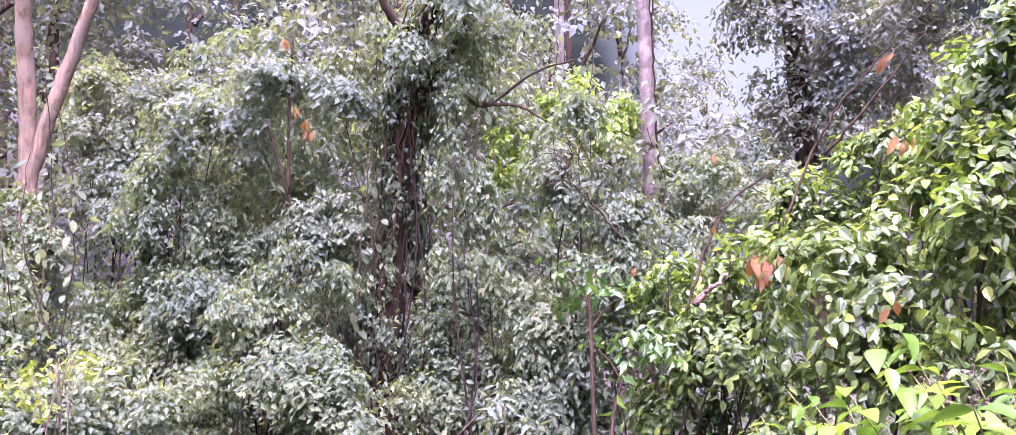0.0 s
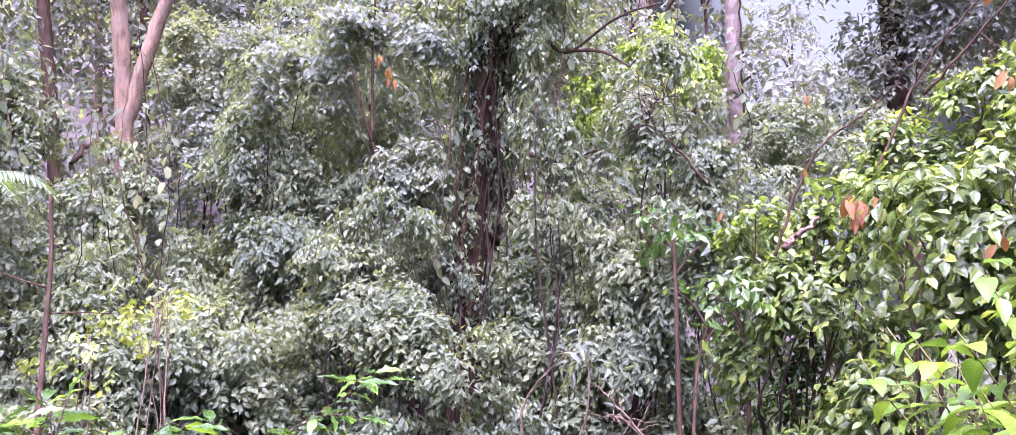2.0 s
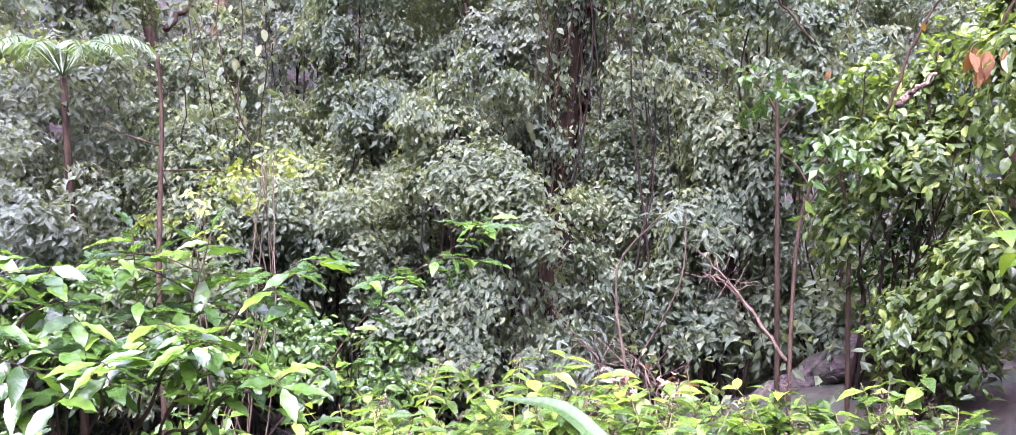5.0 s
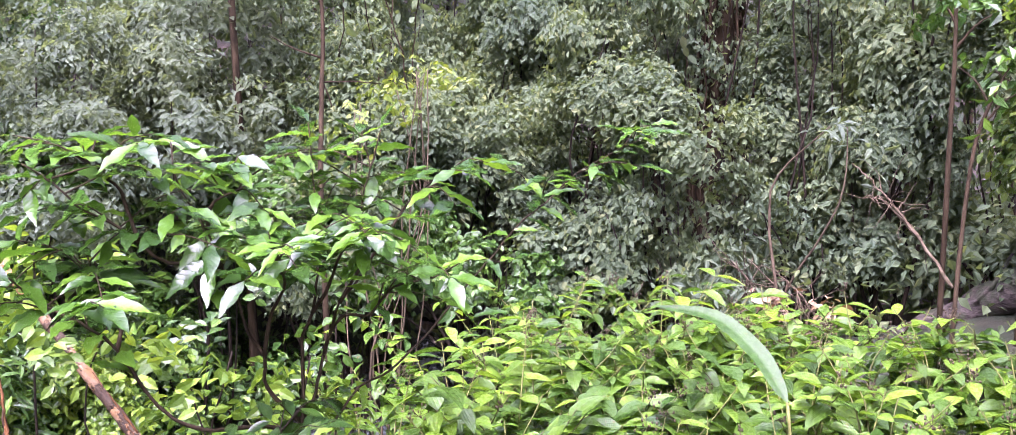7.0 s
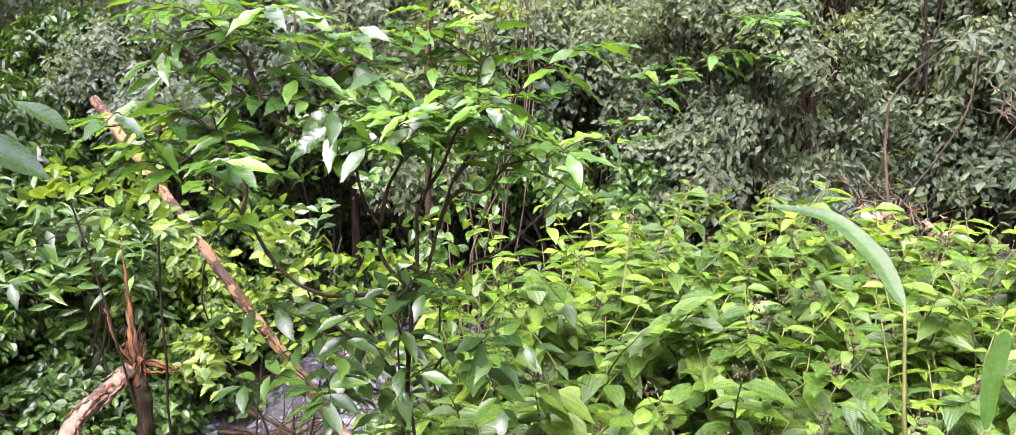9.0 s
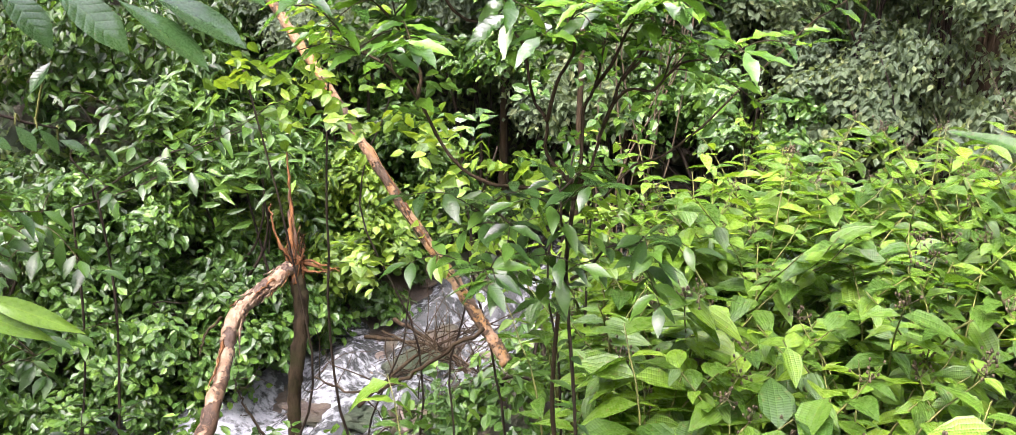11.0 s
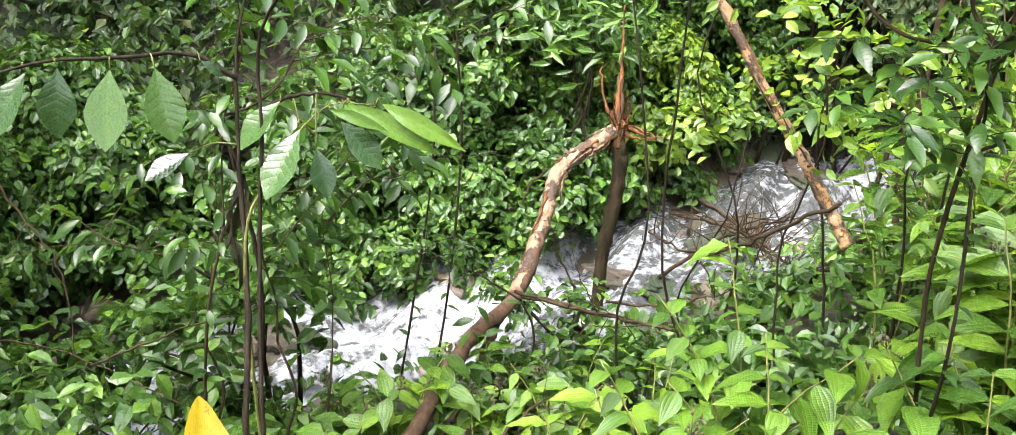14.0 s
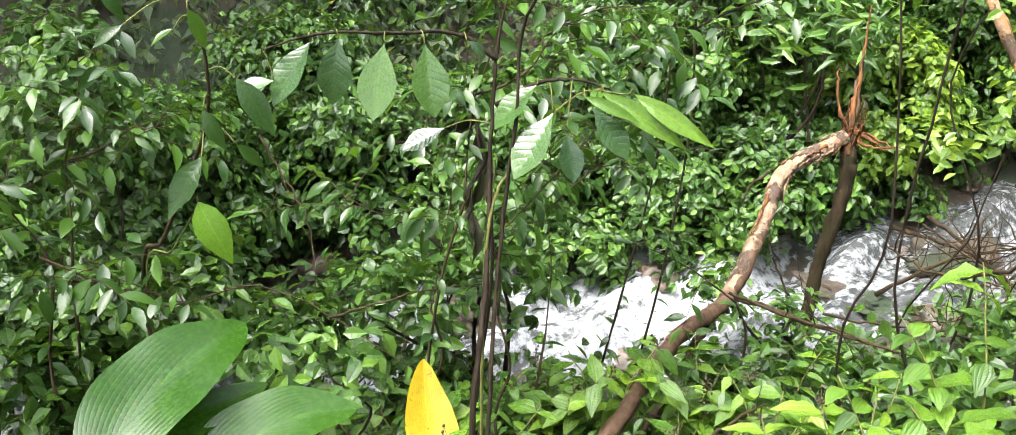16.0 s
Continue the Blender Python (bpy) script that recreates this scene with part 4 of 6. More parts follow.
def fern_palm(name, label, at, count, length, seed, material=M_FERN):
    """A rosette of arching fronds, each a rib with two rows of narrow leaflets."""
    rng = np.random.default_rng(seed)
    at = np.array(at)
    t = thing(name, Vector((at[0], at[1], float(ground(at[0], at[1])))), label, "palm")
    g = Geo()
    tube(g, [(at[0], at[1], float(ground(at[0], at[1])) - 0.05), tuple(at)], 0.05, 0.03, 8, 6, 0.004, rng)
    part("stem", g, B_BROWN, t)
    for k in range(count):
        a = 6.283 * k / count + rng.uniform(-0.3, 0.3)
        o = np.array([math.cos(a), math.sin(a), 0])
        L = length * rng.uniform(0.8, 1.1)
        g = Geo()
        line = tube(g, [at, at + o * L * 0.4 + np.array([0, 0, L * 0.42]), at + o * L * 0.8 + np.array([0, 0, L * 0.4]), at + o * L * 1.1 + np.array([0, 0, L * 0.1])], 0.008, 0.003, 5, 8)
        n = 26
        s = np.linspace(0.25, 1, n)
        idx = s * (len(line) - 1)
        p = np.stack([np.interp(idx, np.arange(len(line)), line[:, c]) for c in range(3)], -1)
        side = unit(np.cross(o, UP))
        size = L * 0.30 * np.sin(np.pi * (0.15 + 0.8 * s))
        for sg in (1, -1):
            scatter_leaves(g, p, side * sg + o * 0.5 + np.array([0, 0, -0.25]) + rng.normal(0, 0.06, (n, 3)), UP + rng.normal(0, 0.15, (n, 3)), size, leaf_shape(3, 3, 0.12, 0.2, 0.3))
        part("frond", g, material, t)
    return t


fern_palm("fern_palm", "pale green feathery palm on the far slope", [(-6.86, 6.02, 3.84)][0], 10, 0.75, 66)
fern_palm("fern_palm", "feathery palm fronds above the far bank", [(-8.13, 2.49, 0.61)][0], 9, 0.7, 67)

# ---- the far bank of the stream ----
for k in range(13):
    y = -3.2 + k * 0.72
    x = float(stream_x(y)) - 0.95 - 0.12 * math.sin(k * 2.1)
    z = float(ground(x - 0.25, y))
    bush("edge_bush", "low leafy growth trailing over the stream edge", [(x - 0.2, y, z + 0.25, 0.5, 0.5, 0.42), (x - 0.5, y + 0.3, z + 0.75, 0.5, 0.5, 0.4)], M_BANK, 0.09, 420, LEAF_BROAD, 0.45, stems=2, seed=180 + k, group="growth along the stream edge")
for k, (x, y, h) in enumerate(((-7.0, 0.9, 0.45), (-6.85, 1.45, 0.5), (-6.6, 1.95, 0.5), (-6.5, 2.4, 0.6), (-6.45, 2.95, 0.6), (-6.6, 3.5, 0.5), (-6.85, 4.2, 0.4))):
    z = float(water_level(y))
    bush("edge_bush", "leafy growth hanging low over the water", [(x - 0.1, y, z + 0.3 * h + 0.1, 0.42, 0.42, h * 0.6), (x - 0.4, y + 0.1, z + h, 0.45, 0.45, 0.4)], M_BANK, 0.08, 640, LEAF_BROAD, 0.45, stems=2, seed=240 + k, group="growth along the stream edge")
for seed, blobs, mt, size, label in (
        (51, [(-7.67, 3.72, 0.56, 0.72, 0.58, 0.54), (-7.07, 4.18, 0.33, 0.64, 0.51, 0.53)], M_LIME, 0.14, "bright broad-leaved shrub leaning over the stream"),
        (52, [(-7.49, 2.95, -0.06, 0.69, 0.56, 0.52), (-7.20, 3.44, -0.43, 0.64, 0.51, 0.47)], M_BANK, 0.14, "bright leafy shrub on the far stream bank"),
        (53, [(-7.65, 5.33, 0.74, 0.72, 0.58, 0.52), (-7.49, 6.26, 0.18, 0.77, 0.61, 0.63)], M_BANK, 0.14, "leafy shrub above the rapids"),
        (54, [(-8.14, 2.02, 0.51, 0.82, 0.66, 0.64), (-7.51, 1.32, -0.25, 0.77, 0.62, 0.61)], M_BANK, 0.13, "sunlit shrub across the water"),
        (55, [(-7.44, -0.05, -0.26, 0.85, 0.68, 0.69), (-7.66, -0.68, 0.27, 0.79, 0.64, 0.74)], M_BANK, 0.13, "tangled green shrub on the far bank"),
        (56, [(-8.11, -0.78, 0.24, 0.95, 0.76, 0.72), (-6.72, -1.58, 0.14, 0.81, 0.64, 0.71)], M_BANK, 0.13, "dense undergrowth above the bank"),
        (57, [(-6.01, -2.02, 0.81, 0.67, 0.53, 0.71), (-4.80, -1.89, 0.52, 0.59, 0.47, 0.52)], M_BANK, 0.13, "dark wet undergrowth near the bank"),
        (58, [(-7.34, 2.73, -0.46, 0.87, 0.69, 0.52), (-7.48, 2.37, 0.39, 0.72, 0.58, 0.67)], M_BANK, 0.13, "leafy shrub hanging over the water"),
        (49, [(-6.58, 5.93, 1.83, 0.86, 0.69, 0.55), (-5.83, 6.56, 1.50, 0.74, 0.59, 0.49)], M_BANK, 0.13, "leafy shrub between the stream and the forest"),
        (60, [(-5.74, 6.40, 1.47, 0.72, 0.58, 0.42), (-4.75, 6.84, 1.31, 0.64, 0.51, 0.35)], M_BANK, 0.13, "leafy growth beyond the herbs"),
        (50, [(-4.14, 7.44, 1.33, 0.66, 0.53, 0.33)], M_WALL, 0.13, "low leafy growth at the edge of the forest"),
        (59, [(-8.77, 2.51, 0.11, 0.96, 0.77, 0.70), (-8.76, 3.75, 0.34, 0.87, 0.70, 0.67)], M_BANK, 0.13, "shaded green shrub up the far slope")):
    bush("bank_bush", label, blobs, mt, size * 0.56, 780, LEAF_BROAD, 0.45, seed=seed, group="shrubs along the stream")
bush("lance_leaf_bush", "shrub with fans of narrow dark lance-shaped leaves", [(-6.79, 3.24, 1.09, 0.52, 0.42, 0.29), (-7.38, 3.09, 1.31, 0.50, 0.40, 0.33)], M_BANK, 0.17, 330, LEAF_MID_SLIM, 0.15, seed=61, group="shrubs along the stream")
# Canopy shade over these bushes is put into their darker leaf colour.
for seed, blobs, label in ((62, [(-8.25, 2.93, 1.59, 1.14, 1.02, 0.96)], "leafy trees above the bank, shade put into dark leaf colour"), (63, [(-8.64, 4.55, 1.93, 1.14, 1.02, 0.87)], "canopy shrub high on the slope, leaves darkened for shade"), (64, [(-10.27, 0.38, 0.79, 1.81, 1.63, 0.91)], "shrub on the steep slope with shade painted into its leaves")):
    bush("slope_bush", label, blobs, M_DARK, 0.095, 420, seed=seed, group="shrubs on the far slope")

# ---- broken stub, peeled limb and leaning pole by the stream ----


def broken_stub():
    rng = np.random.default_rng(71)
    pts = [(-5.28, 2.62, -0.75), (-5.43, 2.73, -0.22), (-5.49, 2.85, 0.28), (-5.57, 2.88, 0.65)]
    x, y = pts[0][0], pts[0][1]
    t = thing("broken_tree", Vector((x, y, float(ground(x, y)))), "snapped dark trunk with splintered orange top and a peeled fallen limb", "broken tree")
    g = Geo()
    tube(g, [(x, y, float(ground(x, y)) - 0.15)] + pts, 0.038, 0.056, 14, 12, 0.004, rng, 0.05)
    part("trunk", g, B_MOSS, t)
    top = np.array(pts[-1])
    spike = smooth_line([(-5.53, 2.86, 0.53), (-5.62, 2.90, 0.79), (-5.69, 2.94, 1.08), (-5.77, 2.98, 1.44)], 8)
    for k in range(7):
        n = len(spike) - (0 if k == 0 else int(rng.integers(4, 17)))
        a = 6.283 * k / 7
        o = np.array([math.cos(a), math.sin(a), 0]) * (0.0 if k == 0 else 0.024)
        q = spike[:n] + o * np.linspace(1, 0.25, n)[:, None] + rng.normal(0, 0.004, (n, 3))
        g = Geo()
        tube(g, q[::3], rng.uniform(0.02, 0.03), 0.004, 6, 3, 0.005, rng, 0.16)
        part("splinter", g, B_SPLIT if k % 2 == 0 else B_RIND, t, "tall splinter of torn wood")
    for k in range(46):
        a = rng.uniform(0, 6.28)
        o = np.array([math.cos(a), math.sin(a), 0]) * 0.05
        down = rng.random() < 0.45
        e = top + o * rng.uniform(0.8, 1.9 if down else 1.7) + np.array([0, 0, rng.uniform(-0.22, -0.04) if down else rng.uniform(0.02, 0.3)])
        g = Geo()
        tube(g, [top + o * 0.6 - np.array([0, 0, 0.06]), top + o * 1.1 + np.array([0, 0, 0.04]), (top + o + e) / 2 + rng.normal(0, 0.015, 3), e], rng.uniform(0.005, 0.013), 0.0015, 4, 3, 0.006, rng)
        part("splinter", g, B_SPLIT if k % 3 else B_BROWN, t, "torn orange wood fibre")
    for q in ([(-5.60, 2.86, 0.68), (-5.47, 2.96, 0.67), (-5.31, 3.06, 0.62)], [(-5.59, 2.85, 0.65), (-5.46, 2.94, 0.61), (-5.35, 3.01, 0.62)], [(-5.60, 2.87, 0.71), (-5.44, 2.98, 0.63), (-5.30, 3.09, 0.64)], [(-5.59, 2.86, 0.67), (-5.63, 2.80, 0.80), (-5.70, 2.79, 0.99), (-5.71, 2.80, 1.06)]):
        g = Geo()
        tube(g, q, 0.017, 0.003, 5, 6, 0.006, rng, 0.2)
        part("splinter", g, B_SPLIT, t, "torn strip of orange wood")
    limb = [(-5.56, 2.83, 0.64), (-5.53, 2.57, 0.53), (-5.40, 2.31, 0.45), (-5.08, 2.06, 0.29), (-4.66, 1.67, 0.09), (-4.33, 1.21, 0.04), (-3.78, 0.66, -0.08)]
    g = Geo()
    path = tube(g, limb[:5], 0.052, 0.043, 14, 14, 0.0025, rng, 0.07)
    lb = part("limb", g, B_PEEL, t, "pale peeled limb torn from the stub")
    g = Geo()
    tube(g, [limb[3], tuple(np.array(limb[4]) + 0.004)] + limb[5:], 0.041, 0.043, 14, 14, 0.004, rng, 0.06)
    part("limb", g, B_RIND, t, "lower length of the limb still in wet brown bark")
    for k in range(26):
        i = int(rng.integers(0, 26 if k < 18 else 40))
        n = int(rng.integers(5, 14))
        a = rng.uniform(0, 6.28)
        seg = path[i:i + n]
        tan = unit(seg[-1] - seg[0])
        s1 = unit(np.cross(tan, UP))
        o = s1 * math.cos(a) + np.cross(tan, s1) * math.sin(a)
        q = seg + o * np.linspace(0.045, rng.uniform(0.05, 0.085), len(seg))[:, None]
        g = Geo()
        tube(g, q[::2], rng.uniform(0.008, 0.015), 0.003, 4, 2, 0.004, rng, 0.2)
        part("bark_strip", g, B_PEEL if k % 3 else B_SPLIT, lb, "ragged strip of loose bark")
    for q, r in (([(-4.67, 1.65, 0.09), (-4.56, 1.51, 0.01), (-4.30, 1.25, -0.16), (-3.87, 0.82, -0.23)], 0.03), ([(-4.68, 1.66, 0.10), (-4.26, 1.95, 0.13), (-3.84, 2.19, 0.19)], 0.016), ([(-5.51, 2.63, 0.56), (-5.49, 2.42, 0.53), (-5.42, 2.25, 0.43)], 0.02), ([(-5.44, 2.26, 0.48), (-5.46, 2.15, 0.39), (-5.43, 2.09, 0.27)], 0.01)):
        g = Geo()
        tube(g, q, r, r * 0.5, 7, 7, 0.006, rng, 0.1)
        part("side_branch", g, B_BROWN if r < 0.03 else B_RIND, lb)


broken_stub()


def leaning_pole():
    rng = np.random.default_rng(72)
    pts = [(-3.10, 2.51, 0.96), (-3.25, 2.49, 1.11), (-3.41, 2.46, 1.28), (-3.78, 2.38, 1.67), (-4.15, 2.29, 2.11), (-4.45, 2.18, 2.51)]
    t = thing("leaning_pole", Vector(pts[0]), "broken tan stem with peeling bark leaning over the bank", "fallen branch")
    g = Geo()
    path = tube(g, pts, 0.031, 0.022, 12, 14, 0.002, rng, 0.06)
    part("stem", g, B_POLE, t)
    for k in range(16):
        i = int(rng.integers(4, 50))
        seg = path[i:i + int(rng.integers(4, 10))]
        a = rng.uniform(0, 6.28)
        o = np.array([math.cos(a), math.sin(a), 0.2])
        q = seg + o * np.linspace(0.024, rng.uniform(0.026, 0.045), len(seg))[:, None]
        g = Geo()
        tube(g, q[::2] if len(q) > 4 else q, rng.uniform(0.005, 0.009), 0.002, 4, 2, 0.003, rng, 0.2)
        part("bark_strip", g, B_SPLIT if k % 2 else B_MOSS, t, "strip of torn bark")


leaning_pole()

# ---- fallen log, thin stems and dead branches in the clearing ----


def fallen_log():
    rng = np.random.default_rng(73)
    pts = [(-2.30, 8.20, 0.16), (-1.79, 8.32, 0.49), (-1.11, 8.24, 0.93), (-0.34, 7.91, 1.52), (0.06, 7.66, 1.82), (0.42, 7.38, 2.10)]
    t = thing("fallen_log", Vector(pts[1]), "grey weathered log lying on the slope", "log")
    g = Geo()
    tube(g, pts, 0.13, 0.15, 18, 12, 0.014, rng, 0.06)
    part("trunk", g, B_LOG, t)
    g = Geo()
    tube(g, [(-0.83, 8.02, 1.21), (-0.68, 7.99, 1.48), (-0.61, 8.03, 1.63)], 0.03, 0.012, 6, 5, 0.01, rng, 0.1)
    part("broken_branch", g, B_LOG, t)


fallen_log()
for pts, r, lab in (([(-1.00, 7.06, 2.06), (-1.01, 7.14, 2.67), (-1.01, 7.17, 3.06), (-1.03, 7.27, 3.50)], 0.021, "thin straight brown stem"), ([(-0.84, 6.29, 1.34), (-0.84, 6.56, 2.08), (-0.81, 6.73, 2.59), (-0.72, 6.86, 2.92)], 0.017, "thin curved brown stem"),
                    ([(-0.52, 7.39, 2.01), (-0.52, 7.44, 2.44), (-0.58, 7.47, 2.92)], 0.02, "thin shaded stem")):
    p = np.array(pts)
    side = [([tuple(p[-2] * (1 - s) + p[-1] * s), tuple(p[-2] * (1 - s) + p[-1] * s + np.array([dx, 0.05, 0.16])), tuple(p[-2] * (1 - s) + p[-1] * s + np.array([dx * 2.2, 0.08, 0.26]))], r * 0.5, r * 0.2) for s, dx in ((0.3, 0.12), (0.7, -0.1), (0.95, 0.07))]
    tree("thin_stem", lab + " rising behind the log", pts, r, r * 0.6, B_BROWN, side, [(*(p[-1] + np.array([0.05, 0, 0.1])), 0.28, 0.25, 0.22)], M_BANK, 0.11, 120, seed=int(r * 1000))


def dead_branch(name, label, lines, material, seed, r=0.012, twigs=10, spread=0.35):
    rng = np.random.default_rng(seed)
    f = lines[0][0]
    t = thing(name, Vector(f), label, "dead branch")
    for ln in lines:
        g = Geo()
        path = tube(g, ln, r, r * 0.35, 6, 8, 0.006, rng, 0.08)
        part("branch", g, material, t)
        for k in range(twigs):
            q = path[int(len(path) * rng.uniform(0.25, 0.98))]
            e = q + unit(rng.normal(0, 1, 3) + np.array([0, 0, 0.3])) * spread * rng.uniform(0.4, 1.2)
            g = Geo()
            tube(g, [q, (q + e) / 2 + rng.normal(0, 0.03, 3), e], r * 0.35, r * 0.12, 4, 4, 0.004, rng)
            part("twig", g, material, t)
    return t


dead_branch("dead_branch", "bare pale branch propped against the thin stem", [[(-0.88, 6.57, 1.64), (-1.18, 6.81, 1.97), (-1.43, 6.91, 2.23), (-1.63, 7.00, 2.39)], [(-1.11, 6.80, 1.89), (-1.39, 6.91, 2.14), (-1.52, 6.89, 2.16)]], B_DRY, 74)
dead_branch("brush_pile", "tangled heap of dry brown twigs", [[(-1.65, 7.08, 0.88), (-2.22, 7.25, 1.19), (-2.66, 7.41, 1.51)], [(-1.80, 7.03, 0.82), (-1.97, 7.32, 1.20), (-2.34, 7.50, 1.46)], [(-2.19, 6.94, 0.86), (-2.46, 7.15, 1.09), (-2.85, 7.28, 1.24)]], B_DRY, 75, 0.014, 16, 0.5)
dead_branch("vine_tangle", "knot of brown dead vines hanging beside the trunk", [[(-4.01, 7.63, 0.69), (-3.88, 7.97, 1.25), (-3.72, 8.25, 1.72), (-3.67, 8.30, 1.90)], [(-3.93, 7.75, 0.92), (-3.78, 8.05, 1.43), (-3.55, 8.34, 1.84)], [(-3.69, 8.18, 1.86), (-3.79, 8.09, 1.61), (-3.88, 7.80, 1.03)]], B_BROWN, 76, 0.014, 26, 0.4)
dead_branch("vine_tangle", "knot of brown dead vines in the bushy column", [[(-1.39, 8.07, 4.19), (-1.30, 7.94, 4.51), (-1.18, 7.93, 4.73)], [(-0.83, 7.97, 3.93), (-1.13, 7.89, 4.33), (-1.41, 7.92, 4.52)]], B_BROWN, 77, 0.012, 24, 0.4)
bush("dead_leaf_bush", "half-dead shrub with curled pale leaves by the log", [(-2.52, 7.33, 1.43, 0.50, 0.40, 0.28), (-1.76, 7.09, 2.60, 0.18, 0.14, 0.13)], M_PALE, 0.13, 260, LEAF_MID_SLIM, 0.3, seed=78, bark=B_DRY)
bush("dead_leaf_bush", "scattered withered tan leaves on dead twigs", [(-1.97, 7.12, 1.25, 0.48, 0.38, 0.26)], M_DEAD, 0.12, 40, LEAF_MID, 0.3, seed=79, bark=B_DRY)
t = tree("dead_sapling", "thin dark dead sapling with broken side branches", [(-4.87, 4.91, 1.91), (-5.05, 5.15, 2.71), (-5.16, 5.34, 3.41), (-5.21, 5.39, 3.89)], 0.024, 0.012, B_BROWN,
     [([(-5.18, 5.33, 3.22), (-5.33, 5.18, 3.30), (-5.44, 5.07, 3.39)], 0.008, 0.003), ([(-5.11, 5.26, 3.03), (-5.08, 5.28, 2.94), (-5.06, 5.29, 2.85)], 0.008, 0.003), ([(-5.11, 5.26, 3.04), (-4.94, 5.41, 3.04), (-4.78, 5.54, 3.02)], 0.007, 0.003)], seed=80)
bush("yellow_bush", "sparse shrub with small yellow-green leaves", [(-4.72, 5.72, 3.02, 0.46, 0.36, 0.26), (-4.95, 5.52, 2.75, 0.42, 0.32, 0.24), (-4.4, 5.75, 3.05, 0.3, 0.25, 0.14)], M_CHART, 0.055, 110, seed=81, stems=9, bark=B_DRY, lumps=30, thick=(0.006, 0.01))

# ---- shrubs on the near slope beside the clearing ----
for seed, blobs, size, dens, label in (
        (91, [(1.32, 7.05, 4.32, 0.45, 0.36, 0.45), (0.73, 7.17, 3.95, 0.43, 0.34, 0.30)], 0.105, 560, "sunlit shrub with glossy yellow-green leaves on the slope"),
        (92, [(1.44, 5.77, 4.40, 0.38, 0.30, 0.42), (1.67, 5.44, 4.67, 0.44, 0.36, 0.44)], 0.105, 540, "tall bright shrub with large shining leaves"),
        (93, [(1.16, 5.50, 3.68, 0.51, 0.41, 0.35), (1.32, 4.64, 3.74, 0.40, 0.32, 0.50)], 0.105, 520, "dense bright shrub hung with creepers"),
        (94, [(0.26, 7.22, 3.64, 0.40, 0.32, 0.28), (-0.23, 7.52, 3.51, 0.47, 0.38, 0.26)], 0.11, 420, "leafy shrub with orange young leaves")):
    bush("slope_shrub", label, blobs, M_SLOPE, size * 0.68, dens * 1.3, LEAF_LOW, 0.5, seed=seed, lumps=26, lump=0.26, group="shrubs on the near slope", bark=B_BROWN)
    outer = [(x, y, z + 0.04, rx * 1.08, ry * 1.1, rz * 1.05) for x, y, z, rx, ry, rz in blobs]
    bush("lime_spray", "loose sprays of lime leaves growing through the slope shrubs", outer, M_LIME, size * 0.72, dens * 0.34, LEAF_MID, 0.3, seed=seed + 400, lumps=14, lump=0.24, stems=3, group="lime sprays on the near slope", bark=B_BROWN, thick=(0.005, 0.009))
for seed, blobs, label in ((95, [(0.13, 7.31, 2.91, 0.56, 0.45, 0.56), (-0.43, 7.59, 2.75, 0.37, 0.30, 0.48)], "dark creeper-hung shrub with grey shining leaves"), (96, [(0.73, 5.48, 3.24, 0.54, 0.43, 0.50), (0.66, 6.29, 3.51, 0.44, 0.35, 0.39), (1.48, 6.26, 3.28, 0.49, 0.39, 0.45)], "dark wet shrub in shade"),
                           (98, [(1.18, 4.79, 3.34, 0.26, 0.18, 0.26), (1.02, 4.5, 3.09, 0.22, 0.16, 0.19)], "dark wet shrub over bare stems on the steep slope"), (97, [(0.04, 6.84, 1.77, 0.39, 0.31, 0.49), (0.29, 6.69, 2.16, 0.38, 0.30, 0.52)], "dark ivy-like creeper wall beside the log")):
    bush("slope_shrub", label, blobs, M_SLOPE, 0.085, 680, LEAF_MID, 0.5, seed=seed, group="shrubs on the near slope")
dead_branch("broken_branch", "short broken pale branch caught in the shrubs", [[(-0.19, 6.42, 3.37), (-0.11, 6.43, 3.45), (0.03, 6.43, 3.56)]], B_PEEL, 97, 0.03, 0)
dead_branch("arching_stem", "long thin brown stems arching over the slope", [[(-0.26, 6.62, 3.32), (-0.10, 6.72, 3.77), (0.09, 6.79, 4.09), (0.42, 6.85, 4.33), (0.70, 6.89, 4.62)], [(0.27, 6.52, 3.53), (0.68, 6.71, 4.45), (1.00, 6.70, 4.88), (1.51, 6.58, 5.38)], [(0.72, 6.72, 4.36), (1.10, 6.60, 4.76), (1.38, 6.47, 5.10)]], B_BROWN, 98, 0.012, 4, 0.3)


YOUNG_LEAVES = leaf_meshes("young_leaf", M_YOUNG, 3, segs=5, across=3, width=0.42, fold=0.2, droop=0.25, wave=0.1, peak=0.45)


